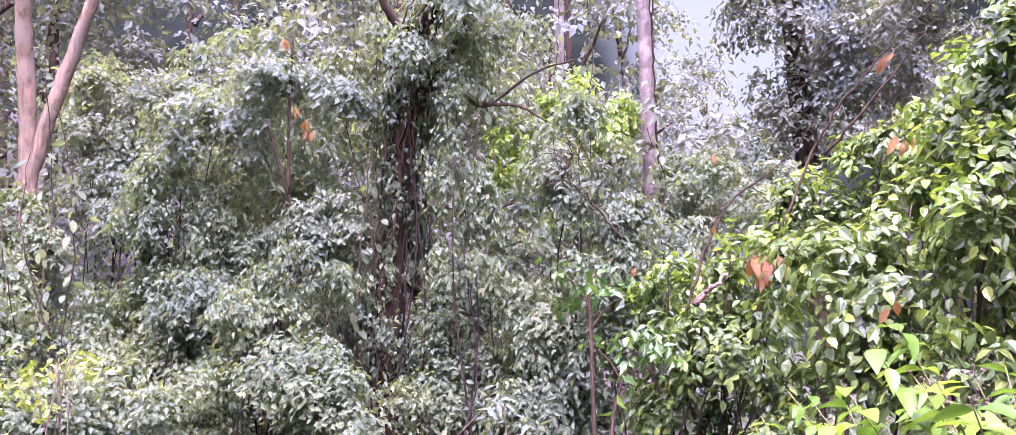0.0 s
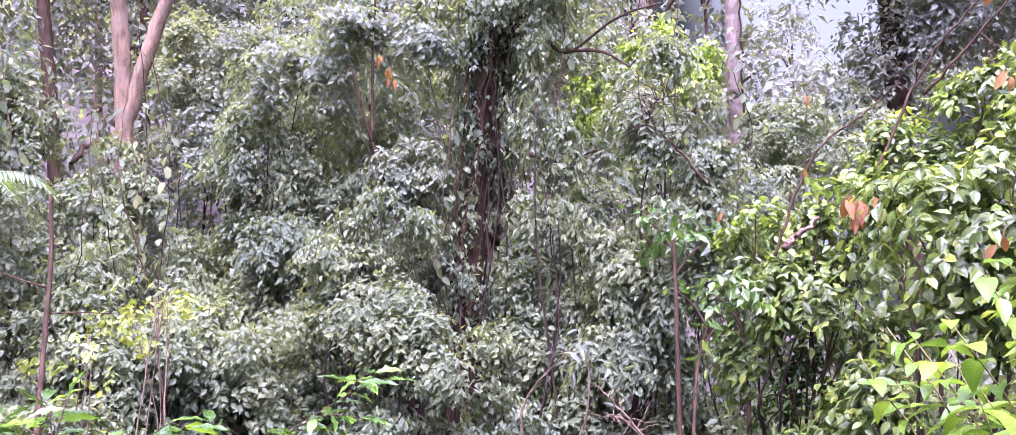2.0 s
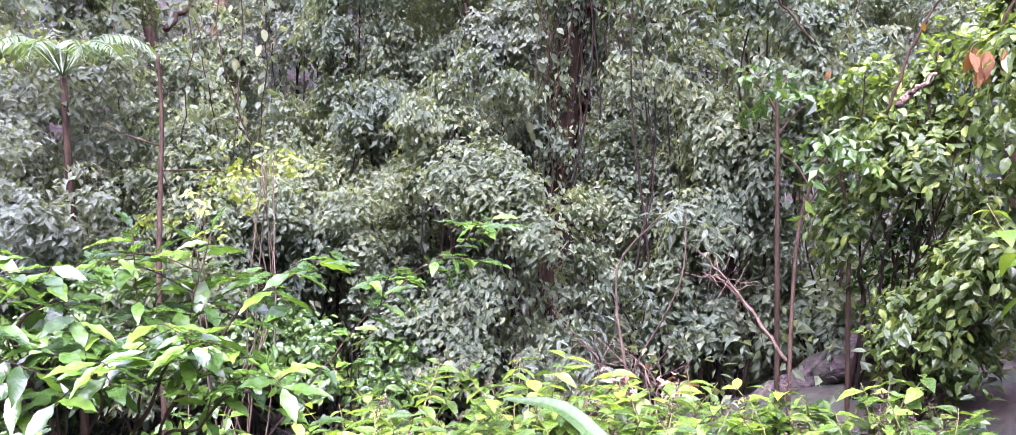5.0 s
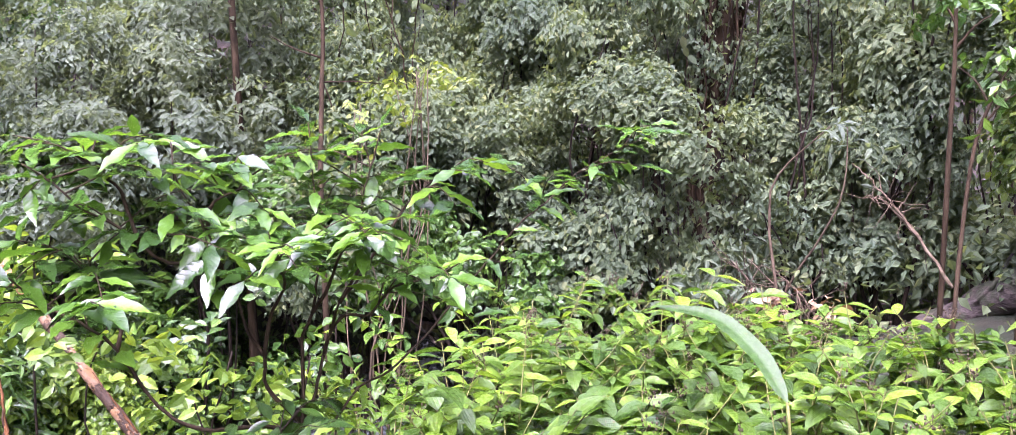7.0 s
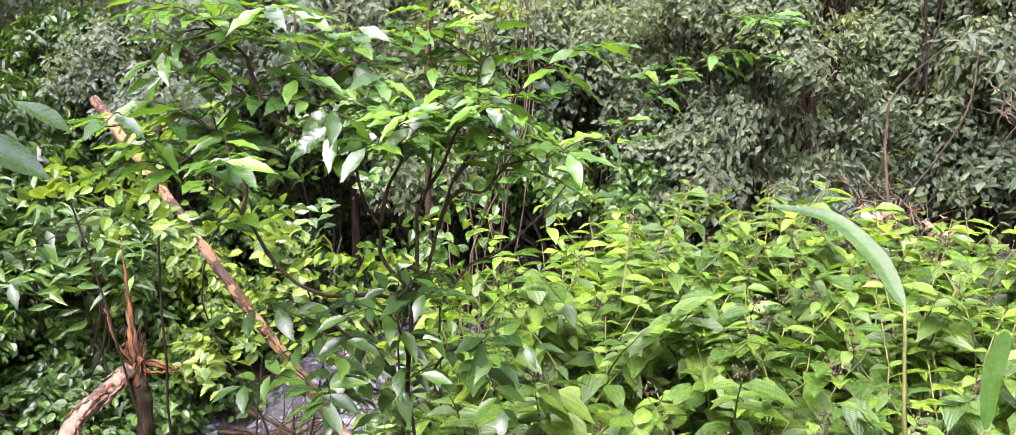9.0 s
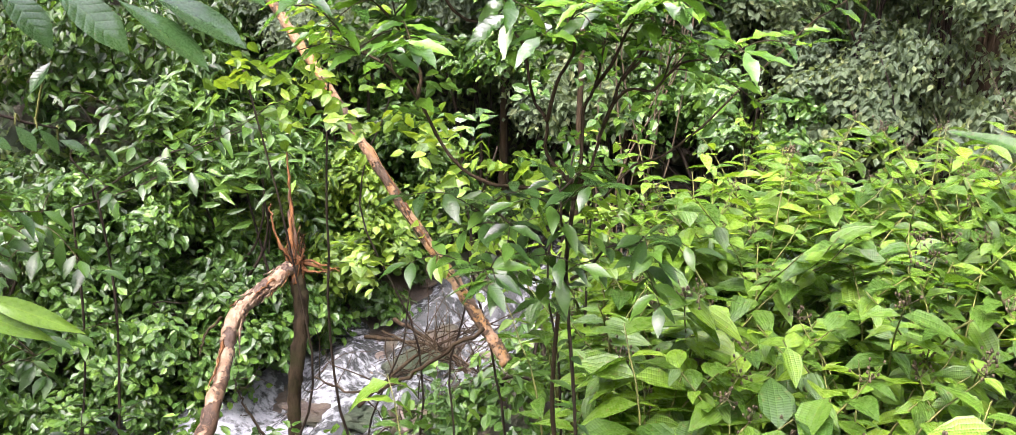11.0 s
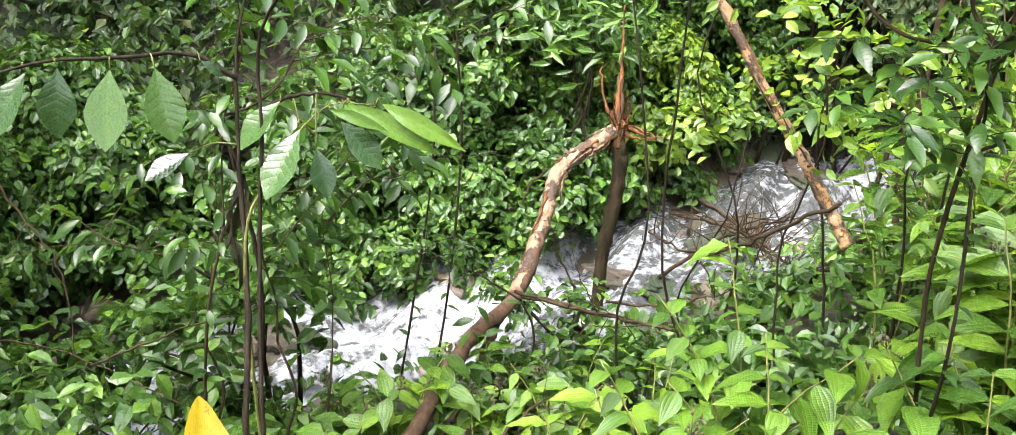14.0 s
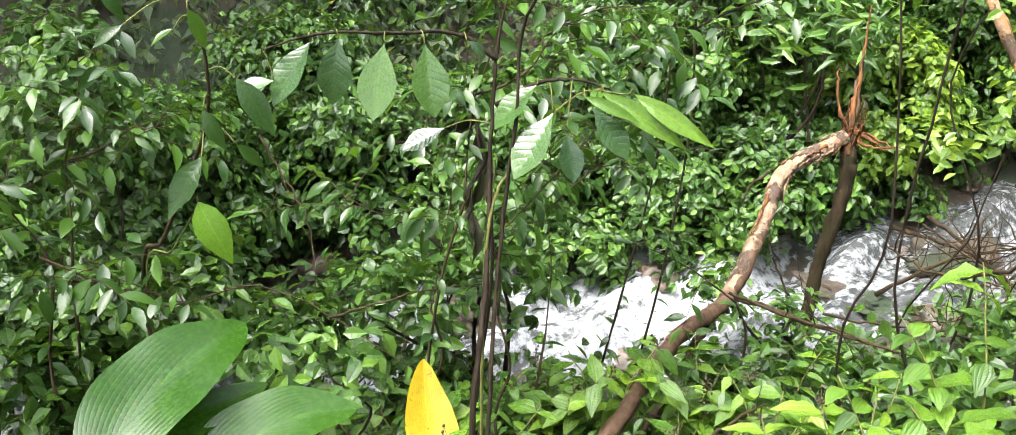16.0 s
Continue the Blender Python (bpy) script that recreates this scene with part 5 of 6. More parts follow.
def young_sprig(label, places, length, each, seed):
    """A thin hanging sprig with a few coloured young leaves at each place."""
    rng = np.random.default_rng(seed)
    t = thing("young_sprig", Vector(places[0]), label, "sprig", "sprigs of young leaves")
    spots = []
    for p in places:
        p = np.array(p)
        g = Geo()
        tube(g, [p + np.array([0.05, 0.12, 0.06]), p + np.array([0.02, 0.06, 0.04]), p], 0.005, 0.002, 5, 4)
        part("twig", g, B_TWIG, t)
        for k in range(each):
            spots.append((p + rng.normal(0, length * 0.15, 3), np.array([rng.normal(0, 0.5), rng.normal(0, 0.3), -1.0]), np.array([0.1, -1.0, 0.3]) + rng.normal(0, 0.3, 3), length * rng.uniform(0.7, 1.15)))
    leaf_parts(t, rng, YOUNG_LEAVES, spots)


young_sprig("hanging orange-brown young leaves on a slope shrub", [(0.17, 5.72, 3.63), (0.28, 5.72, 3.63), (0.22, 5.72, 3.55)], 0.15, 4, 99)
young_sprig("single red young leaves among the green", [(-0.01, 6.46, 4.37), (-0.06, 6.51, 3.91), (-0.63, 6.99, 3.66)], 0.09, 1, 100)
young_sprig("red young leaves on the sunny shrub", [(0.98, 5.48, 4.26), (1.05, 5.46, 4.27), (1.08, 5.96, 4.85), (0.71, 4.27, 3.36)], 0.11, 2, 102)
young_sprig("small pink young leaves on a creeper", [(-3.91, 8.13, 5.32), (-3.84, 8.18, 5.21), (-3.80, 8.23, 5.12), (-3.98, 8.02, 6.00)], 0.11, 4, 103)


def herb(name, label, x, y, height, seed, leaves, length, group, stems=4, bark=B_STEM, lean=0.42, category="herb", step=0.085, single=True):
    rng = np.random.default_rng(seed)
    z = float(ground(x, y))
    t = thing(name, Vector((x, y, z)), label, category, group)
    spots = []
    for k in range(stems):
        a = rng.uniform(0, 6.28)
        h = height * rng.uniform(0.72, 1.03)
        tip = np.array([x + math.cos(a) * lean * h, y + math.sin(a) * lean * h, z + h * 0.98])
        mid = np.array([x + math.cos(a) * lean * h * 0.4, y + math.sin(a) * lean * h * 0.4, z + h * 0.65])
        g = Geo()
        line = tube(g, [(x + math.cos(a) * 0.03, y + math.sin(a) * 0.03, z - 0.04), mid, tip], 0.007, 0.0025, 5, 4, 0.004, rng)
        part("stem", g, bark, t)
        spots += line_leaves(rng, line, max(0.15, h - 0.65), step, length, True, 0.14, 0.5, 1.0, 0.45, False, 0.16, 0.2)
        if rng.random() < 0.26:
            g = Geo()
            for q in range(11):
                o = line[-1] + rng.normal(0, 0.026, 3) + np.array([0, 0, 0.02])
                tube(g, [line[-1], o], 0.0015, 0.0012, 3, 1)
                tube(g, [o, o + np.array([0, 0, 0.011])], 0.006, 0.004, 4, 1)
            part("flower_head", g, B_DRY, t, "small brown seed cluster")
    if single:
        leaf_parts(t, rng, leaves, spots)
    else:
        g = Geo()
        pos, d, nr, sz = (np.array(c) for c in zip(*spots))
        scatter_leaves(g, pos, d, nr, sz, HERB_SHAPE)
        part("foliage", g, M_HERB, t, kind="stuff")
    return t


HERB_SHAPE = leaf_shape(4, 3, 0.5, 0.15, 0.24, 0.0, 0.38)


def herb_patch():
    """Waist-high herbs over the near bank, taller towards the stream."""
    rng = np.random.default_rng(101)
    n = 0
    for i in range(13):
        for j in range(10):
            x = -3.7 + i * 0.31 + rng.uniform(-0.13, 0.13)
            y = 1.75 + j * 0.46 + rng.uniform(-0.18, 0.18) + max(0.0, x + 1.2) * 0.6
            if x + 0.39 < -0.87 * (y + 0.28) or (x + 2.25) ** 2 + (y - 1.8) ** 2 < 0.05 or y > 6.4:
                continue
            top = (1.36 + 0.16 * min(y - 1.75, 2.0)) * rng.uniform(0.9, 1.06)
            tall = min(max(top - float(ground(x, y)), 0.4), 1.5)
            near = x > -2.9 and y < 2.15
            herb("quilted_herb", "bright green herb with quilted opposite leaves", x, y, tall, 1000 + n, HERB_LEAVES, rng.uniform(0.12, 0.17) * (1.25 if y < 2.5 else 1.0), "herbs on the near bank", stems=5, single=near)
            n += 1


herb_patch()
for k, p in enumerate([(0.76, 3.95, 3.09), (0.83, 3.73, 3.19), (0.93, 3.51, 3.27), (0.63, 3.85, 2.92), (0.69, 3.44, 3.02), (0.83, 3.31, 3.09), (1.00, 3.39, 3.33), (0.99, 3.28, 3.17), (1.11, 3.24, 3.25), (0.73, 3.21, 2.92)]):
    herb("lime_shrub", "bright lime shrub with smooth drooping leaves on the slope", p[0], p[1], p[2] - float(ground(p[0], p[1])), 1300 + k, SHRUB_LEAVES, 0.13, "lime shrubs on the near slope", stems=6, lean=0.3, category="shrub", step=0.08)
rng = np.random.default_rng(170)
for k in range(34):
    x, y = rng.uniform(-4.5, -3.0), rng.uniform(-2.2, 1.9)
    herb("bank_herb", "leafy green herb on the damp stream bank", x, y, rng.uniform(0.35, 0.7), 1400 + k, HERB_LEAVES, 0.13, "herbs by the stream", stems=4, single=False)

for seed, blobs in ((231, [(-3.46, 2.87, 1.78, 0.25, 0.20, 0.17), (-3.90, 2.87, 1.90, 0.23, 0.19, 0.15)]), (232, [(-3.10, 3.11, 1.93, 0.25, 0.20, 0.18), (-2.99, 3.50, 2.09, 0.26, 0.21, 0.16)]), (233, [(-4.37, 2.99, 2.06, 0.25, 0.20, 0.18), (-3.71, 3.43, 2.13, 0.31, 0.25, 0.17)]), (234, [(-3.70, 1.69, 2.28, 0.24, 0.22, 0.08), (-3.65, 1.95, 2.18, 0.25, 0.23, 0.08)]), (235, [(-3.66, 2.17, 2.40, 0.26, 0.23, 0.10), (-3.57, 2.36, 2.02, 0.18, 0.16, 0.09)]), (236, [(-4.36, 2.79, 1.00, 0.30, 0.27, 0.17), (-4.25, 3.03, 1.27, 0.30, 0.27, 0.19)]), (237, [(-3.47, 2.52, 1.82, 0.24, 0.17, 0.13), (-3.25, 2.67, 1.67, 0.24, 0.17, 0.13), (-3.25, 2.46, 1.49, 0.18, 0.12, 0.12)]), (238, [(-3.07, 2.75, 1.87, 0.23, 0.16, 0.13), (-2.87, 2.86, 1.72, 0.2, 0.14, 0.13), (-2.97, 2.71, 1.52, 0.2, 0.14, 0.1)])):
    bush("leafy_spray", "tall thin-stemmed shrub with bright lime leaves", blobs, M_LIME if seed > 233 else M_BANK, 0.078, 150 if seed < 237 else 190, LEAF_MID, 0.25, stems=1, bark=B_DARK, seed=seed, group="lime shrubs by the sapling", spread=1.0, thick=(0.006, 0.009))

for k, p in enumerate([(-2.69, 1.18, 0.82), (-2.53, 1.38, 1.03), (-2.24, 1.43, 1.13), (-2.82, 0.99, 0.64), (-2.63, 1.68, 1.12), (-2.28, 1.12, 1.02)]):
    herb("quilted_herb", "broad quilted herb at the top of the stream bank", p[0], p[1], p[2] - float(ground(p[0], p[1])) + 0.05, 1500 + k, HERB_LEAVES, 0.16, "herbs on the near bank", stems=3)

# ---- glossy sapling in front of the stream ----
SAP_FOOT = [(-2.08, 1.79, 2.12)][0]
leafy_plant("glossy_sapling", "sapling with dark stems and shining wavy green leaves", "sapling",
            [[(-2.08, 1.79, 2.12), (-2.1, 1.84, 2.27), (-2.13, 1.92, 2.43), (-2.15, 1.99, 2.63), (-2.22, 2.04, 2.98)],
             [(-2.09, 1.8, 2.15), (-2.17, 1.76, 2.34), (-2.24, 1.73, 2.55), (-2.3, 1.7, 2.7), (-2.41, 1.69, 2.95)],
             [(-2.08, 1.8, 2.15), (-2.1, 1.93, 2.31), (-2.12, 2.03, 2.44), (-2.13, 2.16, 2.71), (-2.12, 2.26, 2.95)],
             [(-2.05, 1.89, 2.11), (-2.04, 2.15, 2.2), (-2.0, 2.5, 2.38), (-1.95, 2.81, 2.57), (-1.85, 3.07, 2.73), (-1.64, 3.4, 2.87)],
             [(-2.27, 1.72, 2.6), (-2.28, 1.64, 2.62), (-2.33, 1.5, 2.7), (-2.4, 1.39, 2.8), (-2.49, 1.3, 2.92)],
             [(-2.08, 1.79, 2.12), (-2.19, 1.55, 2.19), (-2.33, 1.41, 2.43), (-2.43, 1.27, 2.58), (-2.5, 1.14, 2.68)],
             [(-2.12, 2.03, 2.44), (-2.1, 2.15, 2.55), (-2.06, 2.34, 2.73), (-2.0, 2.46, 2.8)],
             [(-2.3, 1.7, 2.7), (-2.32, 1.77, 2.78), (-2.32, 1.86, 2.86)],
             [(-2.17, 1.76, 2.34), (-2.07, 1.76, 2.56), (-2.08, 1.72, 2.71)],
             [(-2.1, 1.93, 2.31), (-2.0, 1.93, 2.44), (-1.88, 1.99, 2.52), (-1.78, 2.08, 2.55)],
             [(-2.33, 1.5, 2.7), (-2.41, 1.51, 2.84), (-2.5, 1.48, 2.95)],
             [(-2.13, 1.92, 2.43), (-2.04, 1.94, 2.59), (-1.97, 1.95, 2.67)],
             [(-2.33, 1.41, 2.43), (-2.41, 1.44, 2.58), (-2.49, 1.45, 2.7)]],
            B_BROWN, SAP_LEAVES, 0.125, 0.036, 110, 0.12, r=0.0065, foot=SAP_FOOT, start=0.08, twigs=6, twig_len=0.26, bare=0.52)

leafy_plant("dark_leaf_shrub", "low shrub of dark glossy leaves round the sapling's foot", "shrub",
            [[(-2.0, 1.68, 1.92), (-2.06, 1.61, 2.05), (-2.13, 1.53, 2.12), (-2.17, 1.47, 2.15)],
             [(-1.99, 1.69, 1.92), (-1.94, 1.79, 2.01), (-1.88, 1.89, 2.04)],
             [(-2.0, 1.68, 1.92), (-1.99, 1.64, 2.11), (-2.04, 1.65, 2.21)],
             [(-2.0, 1.66, 1.91), (-2.06, 1.5, 2.0), (-2.13, 1.4, 2.02)]],
            B_DARK, DARK_LEAVES, 0.095, 0.032, 117, 0.2, r=0.005, stem_step=0.05, foot=[(-2.0, 1.68, 1.92)][0], start=0.06, twigs=6, twig_len=0.22)

# ---- big-leaved sapling and dark stems by the water ----
def placed_leaves(name, label, stems, rows, meshes, bark, seed, r=0.006, lift=0.5):
    """A sapling whose few large leaves each run from a given base to a given tip."""
    rng = np.random.default_rng(seed)
    f = stems[0][0]
    base = np.array([f[0], f[1], float(ground(f[0], f[1])) - 0.05])
    t = thing(name, Vector(base), label, "sapling")
    for i, ln in enumerate(stems):
        g = Geo()
        tube(g, ([tuple(base)] if i == 0 else []) + list(ln), r * (1.5 if i == 0 else 1.0), r * 0.35, 7, 6, r * 0.2, rng, 0.08)
        part("stem" if i == 0 else "branch", g, bark, t)
    joints = np.concatenate([smooth_line(ln, 8) for ln in stems])
    spots = []
    for row in rows:
        a, b = np.array(row[:3]), np.array(row[3:])
        q = joints[np.argmin(np.linalg.norm(joints - a, axis=1))]
        g = Geo()
        tube(g, [q, (q + a) / 2 + np.array([0, 0, 0.02]), a], 0.003, 0.002, 5, 4)
        part("leaf_stalk", g, B_STEM, t)
        spots.append((a, b - a, np.array([0.55, -0.2, lift]) + rng.normal(0, 0.16, 3), float(np.linalg.norm(b - a))))
    leaf_parts(t, rng, meshes, spots)


LONG_LEAVES = leaf_meshes("long_leaf", M_LONG, 3, segs=9, across=5, width=0.2, fold=0.12, droop=0.16, wave=0.12, peak=0.45)
placed_leaves("big_leaf_sapling", "dark slim sapling with large corrugated drooping leaves", [[(-3.1, -0.1, 0.71), (-3.34, -0.01, 1.18), (-3.54, 0.04, 1.63), (-3.62, 0.08, 1.92), (-3.66, 0.14, 2.13)], [(-3.6, 0.07, 1.84), (-3.63, -0.07, 1.93), (-3.63, -0.28, 1.94), (-3.65, -0.54, 1.94), (-3.65, -0.72, 1.89)], [(-3.56, 0.06, 1.69), (-3.48, 0.19, 1.79), (-3.43, 0.31, 1.81), (-3.4, 0.42, 1.78)]],
              [(-3.62, -0.47, 1.93, -3.56, -0.51, 1.71), (-3.61, -0.32, 1.91, -3.51, -0.38, 1.67), (-3.55, -0.19, 1.92, -3.45, -0.17, 1.69), (-3.67, -0.56, 1.91, -3.6, -0.72, 1.72), (-3.54, -0.05, 1.93, -3.52, 0.02, 1.88), (-3.46, 0.18, 1.79, -3.45, 0.01, 1.66), (-3.42, 0.23, 1.7, -3.34, 0.07, 1.5), (-3.38, 0.27, 1.64, -3.29, 0.28, 1.49), (-3.39, 0.36, 1.72, -3.28, 0.47, 1.57), (-3.63, -0.69, 1.79, -3.61, -0.81, 1.78), (-3.65, -0.11, 1.58, -3.64, -0.27, 1.51)], FLAT_BIG_LEAVES, B_DARK, 111, 0.009, 1.5)
placed_leaves("long_leaf_shoot", "shoot with long narrow pale green leaves", [[(-3.36, -0.01, 1.22), (-3.43, 0.12, 1.54), (-3.42, 0.31, 1.76), (-3.37, 0.48, 1.77)]], [(-3.4, 0.39, 1.77, -3.2, 0.66, 1.64), (-3.37, 0.5, 1.77, -3.17, 0.73, 1.64), (-3.37, 0.32, 1.77, -3.26, 0.49, 1.72)], LONG_LEAVES, B_STEM, 115, 0.005)
placed_leaves("broad_leaf_branch", "branch with large grey-green shining leaves", [[(-3.08, -0.05, 0.69), (-3.33, 0.03, 1.18), (-3.43, 0.1, 1.66), (-3.44, 0.16, 2.09), (-2.74, 0.41, 2.57), (-2.6, 0.5, 2.76), (-2.5, 0.65, 2.77), (-2.43, 0.88, 2.8)], [(-2.73, 0.39, 2.52), (-2.59, 0.43, 2.47), (-2.55, 0.54, 2.43)]],
              [(-2.54, 0.45, 2.76, -2.45, 0.53, 2.63), (-2.51, 0.55, 2.76, -2.4, 0.67, 2.61), (-2.46, 0.67, 2.72, -2.32, 0.82, 2.57), (-2.48, 0.75, 2.73, -2.35, 0.93, 2.61), (-2.5, 0.53, 2.59, -2.5, 0.47, 2.53), (-2.55, 0.45, 2.45, -2.52, 0.48, 2.39), (-2.53, 0.49, 2.44, -2.51, 0.53, 2.38), (-2.56, 0.38, 2.44, -2.54, 0.44, 2.4), (-2.56, 0.54, 2.4, -2.54, 0.6, 2.37), (-2.47, 0.91, 2.77, -2.4, 1.02, 2.7)], FLAT_BIG_LEAVES, B_DARK, 112, 0.006, 1.7)
placed_leaves("hanging_leaf_sapling", "sapling with smooth hanging wet leaves", [[(-3.96, -1.27, 0.86), (-3.61, -1.11, 1.25), (-3.26, -0.9, 1.75), (-3.18, -0.86, 2.0), (-3.18, -0.91, 2.24)]],
              [(-3.05, -0.89, 1.76, -2.94, -1.0, 1.64), (-3.13, -0.78, 1.96, -3.05, -0.68, 1.81), (-3.14, -0.88, 1.87, -3.1, -0.83, 1.75), (-3.16, -0.89, 2.15, -3.14, -0.84, 2.04), (-3.15, -0.93, 2.1, -3.13, -1.0, 2.06), (-3.16, -0.8, 1.75, -3.14, -0.72, 1.68), (-3.08, -1.05, 2.13, -3.06, -1.13, 2.08), (-3.1, -1.1, 2.22, -3.09, -1.03, 2.14)], DARK_LEAVES, B_BROWN, 113, 0.007, 0.9)
placed_leaves("long_leaf_shoot", "thin shoot with one bright lime leaf", [[(-3.91, -1.25, 0.88), (-3.42, -1.06, 1.29), (-3.0, -0.91, 1.64)]], [(-3.0, -0.91, 1.65, -2.9, -0.83, 1.49)], SHRUB_LEAVES, B_STEM, 116, 0.004)
WITHERED_LEAVES = leaf_meshes("withered_leaf", leaf_material("withered_dark_leaf", [(0.0, (0.012, 0.012, 0.006)), (1.0, (0.03, 0.03, 0.012))], 0.5, 0.1, gloss=0.2), 3, segs=7, across=5, width=0.26, fold=0.45, droop=0.25, wave=0.3, peak=0.5)
leafy_plant("withered_shoot", "shoot with long dark withered leaves hanging straight down", "sapling", [[(-3.97, 0.07, 1.47), (-3.9, 0.08, 1.3), (-3.84, 0.03, 1.14)]], B_DARK, WITHERED_LEAVES, 0.22, 0.06, 114, 2.6, r=0.007, foot=[(-3.62, 0.02, 0.6)][0], start=0.02, spread=0.45)
for seed, lines, foot, n in ((121, [[(-4.13, -0.10, 0.52), (-4.26, -0.03, 0.76), (-4.48, 0.08, 1.29), (-4.61, 0.15, 1.72)], [(-4.26, -0.03, 0.76), (-4.26, -0.26, 0.94), (-4.31, -0.46, 1.04)]], [(-4.00, -0.17, 0.31)][0], 3),
                             (122, [[(-4.23, 0.48, 0.26), (-4.51, 0.54, 0.79), (-4.67, 0.55, 1.17), (-4.81, 0.56, 1.58)], [(-4.51, 0.54, 0.79), (-4.45, 0.76, 1.03), (-4.30, 0.97, 1.12)]], [(-4.02, 0.43, -0.04)][0], 3),
                             (123, [[(-4.07, 0.20, 0.49), (-4.16, 0.19, 0.84), (-4.31, 0.23, 1.18)], [(-4.16, 0.19, 0.84), (-4.13, 0.42, 1.11), (-4.19, 0.78, 1.55), (-4.20, 0.99, 1.82)]], [(-3.88, 0.21, 0.05)][0], 4),
                             (125, [[(-4.14, -1.57, 0.86), (-4.33, -1.56, 1.27), (-4.50, -1.47, 1.73)], [(-4.33, -1.56, 1.27), (-4.41, -1.31, 1.36), (-4.45, -1.11, 1.36)]], [(-4.03, -1.59, 0.49)][0], 4),
                             (126, [[(-3.94, -1.59, 0.94), (-4.03, -1.71, 1.19), (-4.09, -1.75, 1.38)], [(-3.97, -1.63, 1.02), (-3.87, -1.40, 0.93), (-3.78, -1.07, 0.86)]], [(-3.86, -1.58, 0.79)][0], 4),
                             (127, [[(-3.83, 0.00, 1.20), (-3.98, 0.07, 1.59), (-4.09, 0.18, 2.04), (-4.13, 0.26, 2.34)], [(-3.98, 0.07, 1.59), (-3.89, 0.26, 1.71), (-3.92, 0.40, 1.90)]], [(-3.76, -0.07, 0.83)][0], 4)):
    leafy_plant("slim_sapling", "slim dark-stemmed sapling with drooping wet leaves", "sapling", lines, B_BROWN, DARK_LEAVES, 0.115, 0.05, seed, 0.45, r=0.006, foot=foot, spread=0.75, twigs=n + 4, twig_len=0.45, group="slim saplings by the stream", stem_step=0.07)
for seed, lines, foot in ((131, [[(-5.06, 1.47, 1.53), (-4.99, 1.80, 1.69), (-4.87, 2.11, 1.77), (-4.86, 2.38, 1.84)]], [(-4.74, 1.13, 0.95)][0]), (132, [[(-4.96, 1.31, 1.51), (-4.75, 1.66, 1.65), (-4.61, 2.04, 1.87), (-4.49, 2.28, 2.00)], [(-4.93, 1.41, 1.54), (-5.01, 1.35, 1.77), (-4.96, 1.59, 1.99)]], [(-5.07, 1.06, 0.95)][0]),
                          (133, [[(-4.31, 1.53, 0.27), (-4.48, 1.33, 0.40), (-4.55, 1.02, 0.54)]], [(-3.95, 1.49, 0.09)][0])):
    leafy_plant("slim_sapling", "thin dark branch reaching over the stream", "sapling", lines, B_DARK, DARK_LEAVES, 0.11, 0.07, seed, 0.4, r=0.006, foot=foot, twigs=6, twig_len=0.35, stem_step=0.09, group="slim saplings by the stream")

# ---- big ginger-like plants ----


def blade_plant(name, label, blades, foot, material, seed):
    rng = np.random.default_rng(seed)
    t = thing(name, Vector((foot[0], foot[1], float(ground(foot[0], foot[1])))), label, "herb")
    for pts, width, tilt, mt in blades:
        line = smooth_line(pts, 6)
        n = len(line)
        tan = unit(np.gradient(line, axis=0))
        side = unit(np.cross(tan, unit(np.array(tilt, float))))
        nr = np.cross(side, tan)
        s = np.linspace(0, 1, n)
        w = width * 0.5 * np.sin(np.pi * np.clip(s, 0.0, 1) ** 0.75) ** 0.7 + 0.004
        us = np.linspace(-1, 1, 7)
        v = line[:, None] + side[:, None] * (us[None, :, None] * w[:, None, None]) + nr[:, None] * ((np.abs(us)[None, :, None] * 0.22 + 0.05 * np.sin(us[None, :, None] * 3 + s[:, None, None] * 17) * np.abs(us)[None, :, None]) * w[:, None, None])
        i, j = np.meshgrid(np.arange(n - 1), np.arange(6), indexing="ij")
        k = i * 7 + j
        uv = np.stack(np.broadcast_arrays(us[None] * 0.5 + 0.5, s[:, None]), -1).reshape(-1, 2)
        g = Geo()
        g.add(v.reshape(-1, 3), [np.stack([k, k + 1, k + 8, k + 7], -1).reshape(-1, 4)], uv)
        part("blade", g, mt, t)
        g = Geo()
        f = np.array([foot[0], foot[1], float(ground(foot[0], foot[1])) - 0.03])
        tube(g, [f, (f + line[0]) / 2 + np.array([0, 0, 0.08]), line[0]], 0.012, 0.006, 6, 6, 0.002, rng)
        part("stalk", g, B_STEM, t)
    return t


blade_plant("wild_ginger", "large glossy green ginger blades on short stalks", [
    ([(-2.72, -1.25, 0.94), (-2.88, -1.17, 1.02), (-3.05, -1.06, 1.05), (-3.19, -0.94, 1.06), (-3.31, -0.85, 1.05)], 0.29, (0.35, 0.1, 1), M_BLADE),
    ([(-2.77, -1.2, 0.9), (-2.94, -1.08, 0.91), (-3.08, -0.93, 0.89), (-3.2, -0.79, 0.87)], 0.15, (0.3, 0.1, 1), M_BLADE),
    ([(-2.81, -1.03, 0.81), (-2.93, -0.85, 0.85), (-3.02, -0.68, 0.86), (-3.06, -0.5, 0.83)], 0.25, (0.3, 0.1, 1), M_BLADE)], [(-2.68, -1.24, 0.81)][0], M_BLADE, 141)
